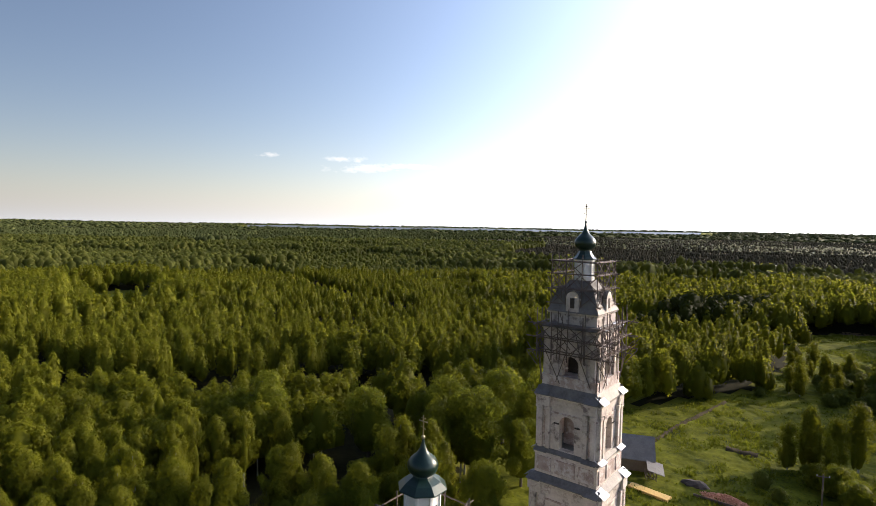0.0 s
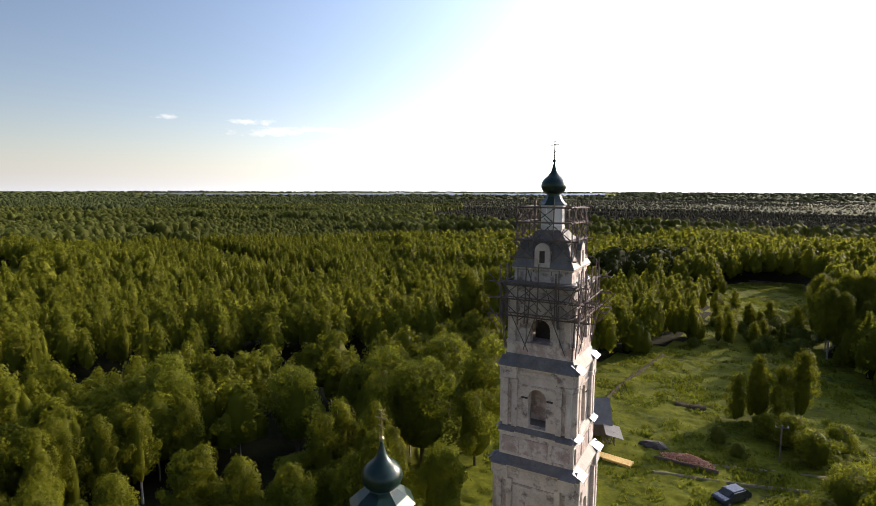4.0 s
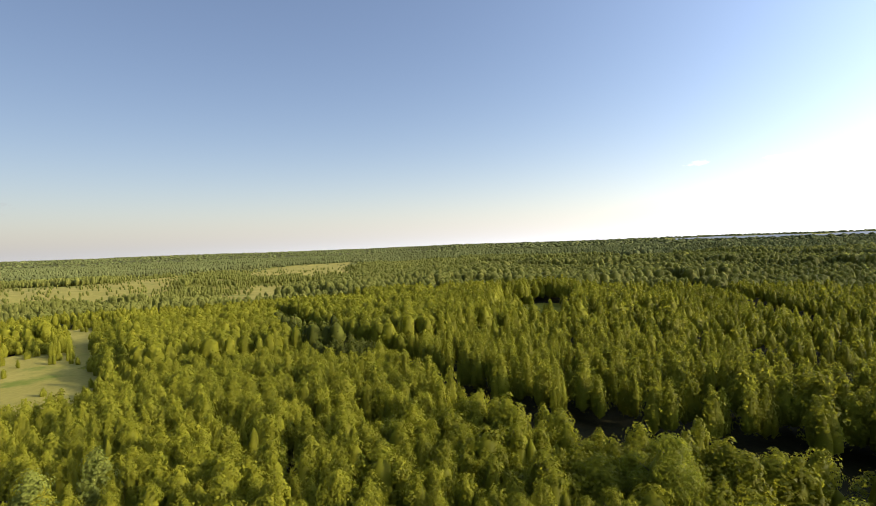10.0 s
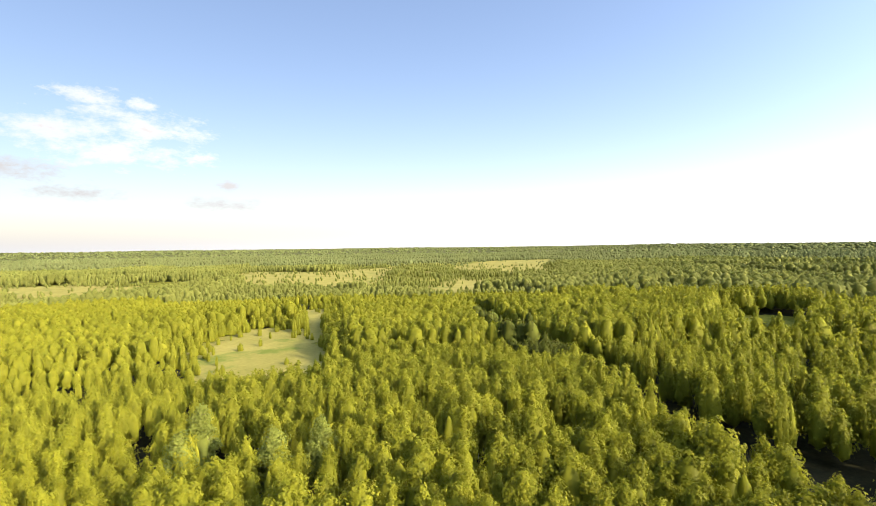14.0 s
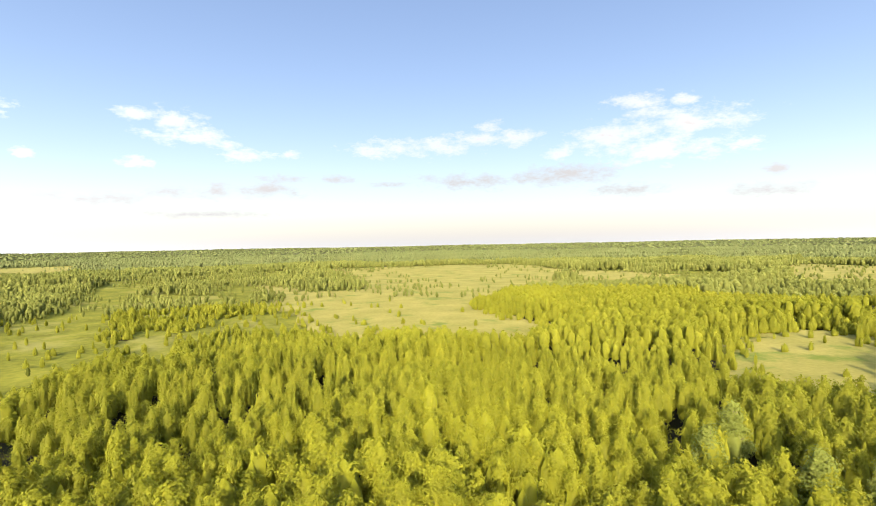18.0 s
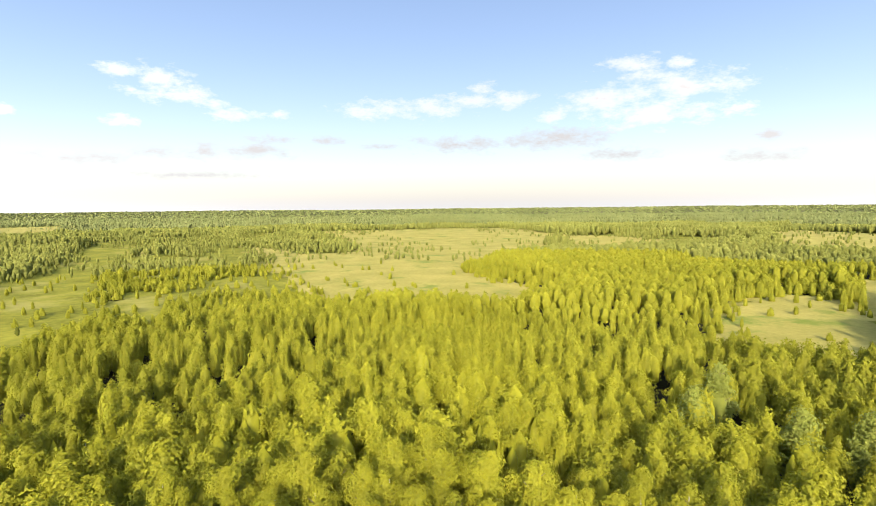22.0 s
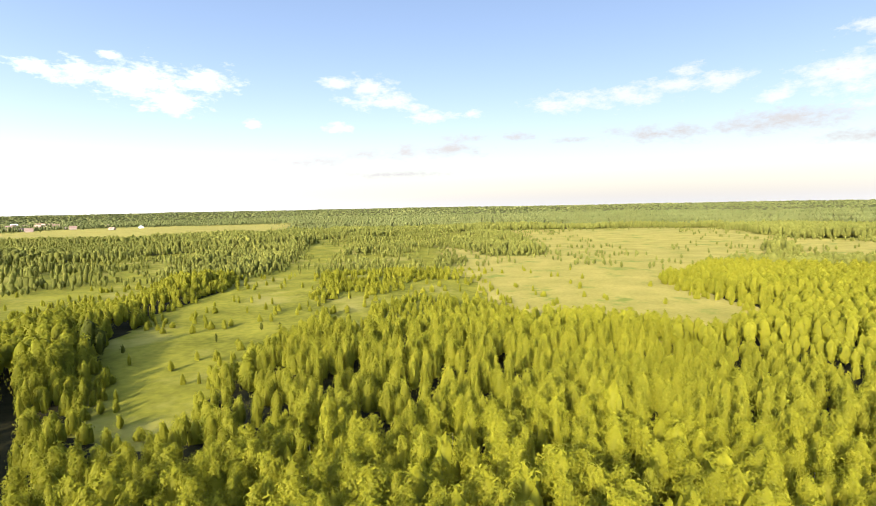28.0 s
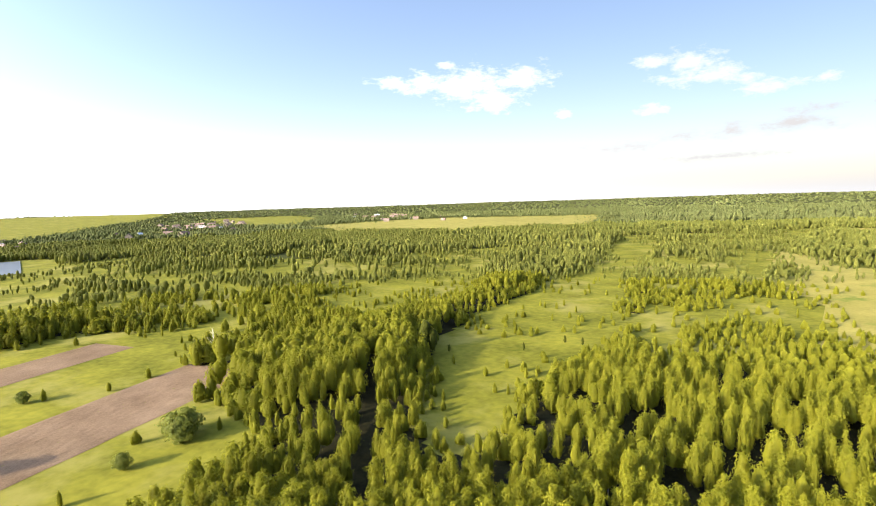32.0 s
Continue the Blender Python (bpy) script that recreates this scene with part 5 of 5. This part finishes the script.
part("skirt", lathe([(1.3, 33.3), (1.3, 33.38), (1.05, 33.62), (0.82, 33.95), (0.72, 34.2)], 8, math.pi / 8), M_DOME, tower, "dark green flared skirt roof")
part("neck", lathe([(0.66, 34.15), (0.66, 34.4)], 16), M_DOME, tower)
part("onion_dome", lathe(onion(1.18, 34.38, 3.1), 32), M_DOME, tower, "dark green onion dome with a long tip", True)
orthodox_cross(tower, 37.4, 2.05, M_IRON)

# timber scaffolding round the belfry and the roof
scaffold = thing("scaffolding", pose(-0.04, 0.15, 0, 0, 0, 10), "weathered timber scaffolding lashed round the belfry", "scaffolding")


def pole(a, b, r=0.065, name="pole"):
    j = lambda p: tuple(c + rng.normal(0, 0.06) for c in p)
    return part(name, rod(bmesh.new(), j(a), j(b), r, r * 0.85, 5), M_POLE, scaffold)


def cage(half, z0, z1, levels, cols, foot=None, over=0.5):
    ticks = [half * (2 * i / (cols - 1) - 1) for i in range(cols)]
    for turn in range(4):
        q = Matrix.Rotation(math.pi / 2 * turn, 3, "Z")
        at = lambda x, z, h=half: tuple(q @ Vector((x, -h, z)))
        for i, x in enumerate(ticks[:-1]):
            pole(at(x, z0 if foot is None else foot), at(x, z1 + rng.uniform(0.1, 0.9)))
        for z in levels:
            pole(at(-half - over, z), at(half + over * rng.uniform(0.5, 1.1), z), 0.075, "ledger")
            part("plank", boxes((-half - 0.1, half + 0.1, -0.16, 0.16, -0.025, 0.025)), M_POLE, scaffold).matrix_basis = Matrix.Translation(q @ Vector((0, -half + 0.3, z + 0.09))) @ q.to_4x4()
        for lo, hi in zip(levels, levels[1:]):
            for x0, x1 in zip(ticks, ticks[1:]):
                if rng.random() < 0.9:
                    pole(at(x0, lo), at(x1, hi), 0.055, "brace")
                if rng.random() < 0.9:
                    pole(at(x1, lo), at(x0, hi), 0.055, "brace")


cage(3.75, 22.9, 27.4, (23.2, 24.7, 26.2), 5, 22.3, 1.2)
cage(2.65, 27.0, 33.3, (28.3, 30.1, 31.7, 33.1), 4)
for turn in range(4):
    q = Matrix.Rotation(math.pi / 2 * turn, 3, "Z")
    for x in (-3.75, -1.25, 1.25):
        pole(tuple(q @ Vector((x, -5.2, 23.2))), tuple(q @ Vector((x, -2.7, 23.2))), 0.05, "putlog")
    for k in range(10):
        x, z = rng.uniform(-3.6, 3.6), rng.uniform(22.6, 26)
        pole(tuple(q @ Vector((x, -3.85, z))), tuple(q @ Vector((x + rng.uniform(-2.2, 2.2), -3.6, z + rng.uniform(0.8, 2.0)))), 0.05, "brace")
        x, z = rng.uniform(-2.4, 2.4), rng.uniform(27.2, 32)
        pole(tuple(q @ Vector((x, -2.85, z))), tuple(q @ Vector((x + rng.uniform(-1.6, 1.6), -2.6, z + rng.uniform(0.6, 1.8)))), 0.045, "brace")
    for x in (-3.3, -1.35, -1.0, 1.4, 1.75):
        pole(tuple(q @ Vector((x, -3.6, 22.4))), tuple(q @ Vector((x + rng.normal(0, 0.15), -3.5, 27.2 + rng.uniform(0, 1)))), 0.06)
    for x, z in ((-3.2, 19.7), (3.1, 19.7)):
        pole(tuple(q @ Vector((x, -3.35, z))), tuple(q @ Vector((x * 1.1, -3.75, 23.4))), 0.06)
    for k in range(5):
        x = rng.uniform(-3.6, 3.6)
        pole(tuple(q @ Vector((x, -4.6 - rng.uniform(0, 0.6), 24.7))), tuple(q @ Vector((x, -3.2, 24.7))), 0.05, "putlog")
    # long struts from the platform down to the ledge, and splayed stays at the corners
    for x0, x1 in ((-2.6, -1.0), (-0.2, -1.6), (1.2, 2.4)):
        pole(tuple(q @ Vector((x0, -3.8, 23.3))), tuple(q @ Vector((x1, -3.3, 19.8))), 0.055, "brace")
    for z in (21.4, 22.2, 25.4):
        pole(tuple(q @ Vector((-4.9, -3.8, z + 1.6))), tuple(q @ Vector((-3.5, -4.0, z))), 0.055, "brace")

# ---- church beside the tower: only its domed top rises into view ----
church = thing("church", pose(2.5, -25.3, 0, 0, 0, 10), "low whitewashed church with a green onion dome on an octagonal lantern", "church")
part("wall", boxes((-6.5, 6.5, -5.5, 5.5, -0.3, 7.6), bevel=0.05), M_WHITE, church, "whitewashed church wall")
bm = square_rings([(1.0, 7.55), (1.0, 7.7), (0.14, 11.6)])
bmesh.ops.scale(bm, vec=(7.0, 6.0, 1), verts=bm.verts)
part("roof", bm, M_SLATE, church, "grey metal hipped roof")
part("lantern", lathe([(1.42, 10.3), (1.42, 16.1), (1.6, 16.25), (1.6, 16.4), (1.0, 16.42)], 8, math.pi / 8), M_WHITE, church, "white octagonal lantern")
for k in range(8):
    a = math.pi / 4 * k
    part("window", boxes((-0.02, 0.02, -0.24, 0.24, 13.1, 15.2), bevel=0.01), M_GLASS, church, "narrow dark lantern window").matrix_basis = pose(1.315 * math.cos(a), 1.315 * math.sin(a), 0, 0, 0, math.degrees(a))
    b = a + math.pi / 8
    part("corner_rib", boxes((-0.1, 0.1, -0.12, 0.12, 12.0, 16.1), bevel=0.02), M_WHITE, church).matrix_basis = pose(1.4 * math.cos(b), 1.4 * math.sin(b), 0, 0, 0, math.degrees(b))
part("lantern_roof", lathe([(2.0, 16.3), (2.0, 16.38), (1.5, 16.85), (0.85, 17.25), (0.8, 17.35)], 8, math.pi / 8), M_DOME, church, "faceted green lantern roof")
part("onion_dome", lathe(onion(1.22, 17.3, 3.0), 32), M_DOME, church, "glossy dark green onion dome", True)
orthodox_cross(church, 20.2, 1.75, M_GILT)
trestle = thing("church_scaffold", pose(2.5, -25.3, 0, 0, 0, 10), "rough timber platform round the church lantern", "scaffolding")
for turn in range(4):
    q = Matrix.Rotation(math.pi / 2 * turn, 3, "Z")
    at = lambda x, y, z: tuple(q @ Vector((x, y, z)))
    for x in (-2.4, 0.0):
        part("pole", rod(bmesh.new(), at(x, -2.6, 9.3), at(x + rng.normal(0, 0.15), -2.6, 15.4 + rng.uniform(-0.6, 0.6)), 0.06), M_POLE, trestle)
    for z in (13.2, 14.6):
        part("ledger", rod(bmesh.new(), at(-3.3, -2.6, z), at(3.3, -2.6, z + rng.normal(0, 0.15)), 0.055), M_POLE, trestle)
    part("brace", rod(bmesh.new(), at(-2.6, -2.6, 11.5), at(2.6, -2.6, 15.0), 0.05), M_POLE, trestle)
    part("plank", boxes((-2.8, 2.8, -0.2, 0.2, -0.03, 0.03)), M_POLE, trestle).matrix_basis = Matrix.Translation(q @ Vector((0, -2.3, 13.3))) @ q.to_4x4()


# ---- yard: barn, timber, bricks, car, gate, track ----
def gable_house(name, m, lx, ly, wall_h, ridge_h, wall_mat, roof_mat, label, category, over=0.35, windows=True, group=""):
    ob = thing(name, m, label, category, group)
    hx, hy = lx / 2, ly / 2
    bm = bmesh.new()
    v = [bm.verts.new(p) for p in ((-hx, -hy, -0.3), (hx, -hy, -0.3), (hx, hy, -0.3), (-hx, hy, -0.3), (-hx, -hy, wall_h), (hx, -hy, wall_h), (hx, hy, wall_h), (-hx, hy, wall_h), (-hx, 0, ridge_h), (hx, 0, ridge_h))]
    for q in ((0, 1, 5, 4), (2, 3, 7, 6), (1, 2, 6, 9, 5), (3, 0, 4, 8, 7), (3, 2, 1, 0), (4, 5, 9, 8), (6, 7, 8, 9)):
        bm.faces.new([v[i] for i in q])
    part("wall", bm, wall_mat, ob)
    for s in (-1, 1):
        bm = bmesh.new()
        drop = (ridge_h - wall_h) / hy * over
        p = [(-hx - over, 0, ridge_h + 0.06), (hx + over, 0, ridge_h + 0.06), (hx + over, s * (hy + over), wall_h - drop + 0.06), (-hx - over, s * (hy + over), wall_h - drop + 0.06)]
        lo = [bm.verts.new(q) for q in p]
        hi = [bm.verts.new((q[0], q[1], q[2] + 0.1)) for q in p]
        bm.faces.new(lo), bm.faces.new(hi[::-1])
        for i in range(4):
            bm.faces.new((lo[i], lo[(i + 1) % 4], hi[(i + 1) % 4], hi[i]))
        part("roof_slope", bm, roof_mat, ob)
    if windows:
        for s in (-1, 1):
            for x in (-hx * 0.5, hx * 0.5):
                w = part("window", boxes((x - 0.45, x + 0.45, s * (hy + 0.02) - 0.03, s * (hy + 0.02) + 0.03, wall_h * 0.4, wall_h * 0.82)), M_GLASS, ob)
                part("window_frame", boxes((x - 0.53, x + 0.53, s * (hy + 0.05) - 0.02, s * (hy + 0.05) + 0.02, wall_h * 0.82, wall_h * 0.86), (x - 0.53, x + 0.53, s * (hy + 0.05) - 0.02, s * (hy + 0.05) + 0.02, wall_h * 0.36, wall_h * 0.4)), M_WHITE, w)
    return ob


gable_house("barn", pose(-7.3, 25.2, 0, 0, 0, 32), 6.6, 5.4, 2.4, 4.8, M_LOG, M_SLATE, "small grey-roofed log barn behind the bell tower", "barn", windows=False)
shed = thing("lean_to", pose(-2.6, 23.4, 0, 0, 0, 32), "collapsed timber lean-to against the barn", "shed")
for k in range(12):
    part("board", rod(bmesh.new(), (rng.uniform(-1, 1), rng.uniform(-1.4, 1.4), 0), (rng.uniform(-1.4, 1.0), rng.uniform(-1.4, 1.4), rng.uniform(0.5, 2.2)), 0.07, 0.06, 4), M_POLE, shed)
part("roof_sheet", boxes((-1.3, 1.1, -1.7, 1.7, 1.95, 2.02)), M_SLATE, shed, "tilted grey roof sheet").rotation_euler = (0.1, 0.25, 0)

stack = thing("timber_stack", pose(-0.6, 18.6, 0, 0, 0, 2), "stack of fresh yellow sawn boards on the grass", "timber stack")
for lvl in range(4):
    for k in range(6):
        d = rng.normal(0, 0.06)
        part("board", boxes((-2.8 + d, 2.8 + d, -0.72 + k * 0.24, -0.5 + k * 0.24, 0.12 + lvl * 0.13, 0.23 + lvl * 0.13)), M_YELLOW, stack)
for x in (-2, 0, 2):
    part("bearer", boxes((x - 0.08, x + 0.08, -0.75, 0.75, 0.0, 0.115)), M_LOG, stack)

pile = thing("brick_pile", pose(7.2, 24.6, 0, 0, 0, 8), "loose heap of red bricks and rubble on boards", "brick pile")
part("pallet", boxes((-3.6, 3.6, -1.5, 1.5, 0.0, 0.16), (-3.7, 3.7, -1.62, -1.5, 0.0, 0.7)), M_POLE, pile, "low timber boarding")
brick_me = None
for k in range(280):
    a, r = rng.uniform(0, 6.28), rng.uniform(0, 1) ** 0.6
    x, y = 3.2 * r * math.cos(a), 1.35 * r * math.sin(a)
    z = 0.2 + 0.9 * (1 - r) + rng.uniform(-0.05, 0.08)
    if brick_me is None:
        ob = part("brick", boxes((-0.22, 0.22, -0.12, 0.12, -0.08, 0.08), bevel=0.01), M_CLAY, pile)
        brick_me = ob.data
    else:
        ob = new("brick", brick_me)
        ob.parent = pile
    ob.matrix_basis = pose(x, y, z, rng.uniform(-40, 40), rng.uniform(-40, 40), rng.uniform(0, 360))
bm = lathe([(1.0, 0.0), (0.75, 0.45), (0.35, 0.85), (0.05, 1.0)], 12)
bmesh.ops.scale(bm, vec=(3.2, 1.35, 1), verts=bm.verts)
part("rubble", bm, M_CLAY, pile, "broken brick rubble")
heap = thing("tarpaulin_heap", pose(2.6, 26.0, 0, 0, 0, 20), "dark tarpaulin over a heap of stones", "heap")
bm = bmesh.new()
bmesh.ops.create_icosphere(bm, subdivisions=3, radius=1.0, matrix=Matrix.Diagonal((1.9, 1.3, 0.95, 1)))
for w in bm.verts:
    w.co *= 1 + 0.22 * noise.noise(w.co * 1.7)
part("cover", bm, M_DARK, heap)


def car(m):
    ob = thing("car", m, "dark estate car parked on the grass by the gate", "car")
    prof = [(-2.15, 0.35), (-2.2, 0.8), (-1.9, 0.95), (-1.1, 1.0), (-0.45, 1.48), (1.3, 1.5), (2.0, 1.02), (2.2, 0.9), (2.2, 0.35)]
    bm = bmesh.new()
    rings = [[bm.verts.new((x, s * (0.85 if z < 1.05 else 0.66), z)) for x, z in prof] for s in (-1, 1)]
    bm.faces.new(rings[0]), bm.faces.new(rings[1][::-1])
    for i in range(len(prof)):
        k = (i + 1) % len(prof)
        bm.faces.new((rings[0][k], rings[0][i], rings[1][i], rings[1][k]))
    bmesh.ops.bevel(bm, geom=bm.edges[:], offset=0.05, segments=2, affect="EDGES")
    part("body", bm, M_CARPAINT, ob)
    part("windscreen", boxes((-0.03, 0.03, -0.6, 0.6, -0.36, 0.36)), M_GLASS, ob).matrix_basis = pose(-0.82, 0, 1.26, 0, 55, 0)
    part("rear_window", boxes((-0.03, 0.03, -0.58, 0.58, -0.32, 0.32)), M_GLASS, ob).matrix_basis = pose(1.7, 0, 1.29, 0, -58, 0)
    for s in (-1, 1):
        part("side_window", boxes((-0.6, 1.25, s * 0.76 - 0.03, s * 0.76 + 0.03, 1.06, 1.4)), M_GLASS, ob)
        for x in (-1.35, 1.35):
            w = part("wheel", rod(bmesh.new(), (x, s * 0.72, 0.32), (x, s * 0.9, 0.32), 0.32, None, 18), M_RUBBER, ob)
            part("rim", rod(bmesh.new(), (x, s * 0.895, 0.32), (x, s * 0.915, 0.32), 0.19, None, 12), M_TIN, w, "bright wheel rim")
        part("headlight", boxes((-2.23, -2.17, s * 0.62 - 0.16, s * 0.62 + 0.16, 0.62, 0.78), bevel=0.02), M_GLASS, ob)
    return ob


car(pose(13.4, 18.6, 0, 0, 0, 62))

gate = thing("churchyard_gate", pose(14.0, 6.8, 0, 0, 0, 30), "white arched churchyard gate with a rounded gable", "gate")
for c, w, z in ((0.0, 2.3, 2.3), (-2.6, 1.1, 1.9)):
    bm = arch_wall(0.35, 0.0, z + w / 2 + 0.35, 0.7, w, -0.2, z, -(w / 2 + 0.35) + 0.35)
    part("arch", bm, M_WHITE, gate, "whitewashed arch").location.x = c
for c, w, z in ((0.0, 2.3, 2.3), (-2.6, 1.1, 1.9)):
    n, r0, r1 = 14, w / 2 + 0.3, w / 2 + 0.55
    bm = bmesh.new()
    ring = [[bm.verts.new((c + r * math.cos(math.pi * i / n), y, z + 0.35 + r * math.sin(math.pi * i / n))) for i in range(n + 1)] for y, r in ((-0.42, r0), (-0.42, r1), (0.42, r1), (0.42, r0))]
    for i in range(n):
        for a, b in ((0, 1), (1, 2), (2, 3), (3, 0)):
            bm.faces.new((ring[a][i], ring[a][i + 1], ring[b][i + 1], ring[b][i]))
    part("hood", bm, M_WHITE, gate)
part("finial", lathe([(0.1, 3.95), (0.16, 4.1), (0.06, 4.25), (0.13, 4.4), (0.02, 4.6)], 10), M_WHITE, gate, "small turned finial")
for k in range(7):
    part("pillar", boxes((-3.9 - 2.0 * k, -3.5 - 2.0 * k, -0.2, 0.2, 0, 1.7), bevel=0.04), M_WHITE, gate)
    part("panel", boxes((-5.5 - 2.0 * k, -3.9 - 2.0 * k, -0.05, 0.05, 0.2, 1.3)), M_WHITE, gate)

gable_house("cottage", pose(33.5, 26.5, 0, 0, 0, 25), 9.0, 7.0, 2.6, 5.4, M_LOG, M_SLATE, "old log cottage under a grey sheet roof", "house")
gable_house("farmhouse", pose(31, 235, float(ground_z(np.array(31.0), np.array(235.0))), 0, 0, 70), 11.0, 8.0, 3.2, 6.2, M_WHITE, M_BLUEROOF, "distant farmhouse with a pale blue roof", "house")

post = thing("power_pole", pose(16.4, 31.6, 0, 0, 0, 30), "short wooden power pole with a cross-arm", "pole")
part("shaft", rod(bmesh.new(), (0, 0, -0.3), (0, 0, 5.2), 0.12, 0.09, 8), M_POLE, post)
part("crossarm", rod(bmesh.new(), (-0.8, 0, 4.9), (0.8, 0, 4.9), 0.06), M_POLE, post)
for k in (-0.7, 0.7):
    part("insulator", rod(bmesh.new(), (k, 0, 4.93), (k, 0, 5.15), 0.05, 0.04, 8), M_WHITE, post)


def strip(name, x0, y0, x1, y1, width, mat, label, category, seed, lift=0.03, rough=0.0):
    """A worn strip of bare ground with wavering edges that sink into the grass; rough: height of its clods."""
    L = math.hypot(x1 - x0, y1 - y0)
    n, g = int(L / 0.7) + 3, np.random.default_rng(seed)
    t = np.linspace(0, 1, n)
    dx, dy = (x1 - x0) / L, (y1 - y0) / L
    sway = 1.2 * (value_noise(t * L + 300, t * 0 + 9.5, 12, seed) - 0.5)
    rows = []
    for s in (-1, -0.6, -0.2, 0.2, 0.6, 1):
        w = s * width / 2 * (0.6 + 0.8 * value_noise(t * L + 7 * s + 200, t * 0 + 3.5, 2.0, seed + 1)) + sway
        x, y = x0 + (x1 - x0) * t - dy * w, y0 + (y1 - y0) * t + dx * w
        rows.append(np.stack([x, y, ground_z(x, y) + lift * (1.0 - 1.3 * abs(s) ** 3) + rough * g.random(n) * (1 - abs(s))], -1))
    v = np.concatenate(rows)
    k = np.arange(n - 1)
    f = np.concatenate([np.stack([k + a * n, k + 1 + a * n, k + 1 + (a + 1) * n, k + (a + 1) * n], -1) for a in range(5)])
    return tagged(new(name, mesh_from(name, v, f, mat)), label, category, kind="structure")


strip("road", -14, 15.5, 60, 47, 1.5, M_TRACK, "pale dirt track across the grass", "track", 4, 0.3)
strip("road", 5, 18.5, 20, 26, 1.1, M_TRACK, "worn wheel track on the grass", "track", 9, 0.42)
strip("furrow", -9, 36, -9.6, 69, 1.1, M_DUG, "dark ditch dug through the meadow", "ditch", 14, 0.42, 0.4)
strip("bare_patch", 0.5, 43, 5, 44, 2.6, M_DUG, "patch of dug earth in the meadow", "earth", 19, 0.42, 0.5)

# dark strip over the ride paints the shade of the trees beside it
strip("ride_shade_strip", 72, -96, 129, -171, 4.6, M_SHADED_LITTER, "grass ride through the wood, shade put into its colour", "track", 24, 0.16)

# ---- villages on the horizon ----
def hamlet(cx, cy, long, short, turn, count, seed, group):
    g = np.random.default_rng(seed)
    for k in range(count):
        u, w, t = g.normal(0, long * 0.5), g.normal(0, short * 0.5), radians(turn)
        x, y = cx + u * math.cos(t) - w * math.sin(t), cy + u * math.sin(t) + w * math.cos(t)
        z = float(ground_z(np.array(x), np.array(y)))
        size = g.uniform(0.8, 1.7)
        pick = g.random()
        wall, roof = (M_WHITE, M_SLATE) if pick < 0.05 else ((M_LOG, M_REDROOF) if pick < 0.93 else (M_WHITE, M_BLUEROOF))
        gable_house("village_house", pose(x, y, z, 0, 0, g.uniform(0, 360)), 11 * size, 8 * size, 3.2 * size, 6.6 * size, wall, roof, "small far-off village house with a gable roof", "house", 0.4, False, group)


hamlet(1380, -780, 520, 110, 143, 46, 81, "houses of the far village")
hamlet(1200, -1380, 420, 130, 151, 26, 82, "houses of the second village")
hamlet(960, -250, 160, 50, 165, 14, 83, "houses by the pond")
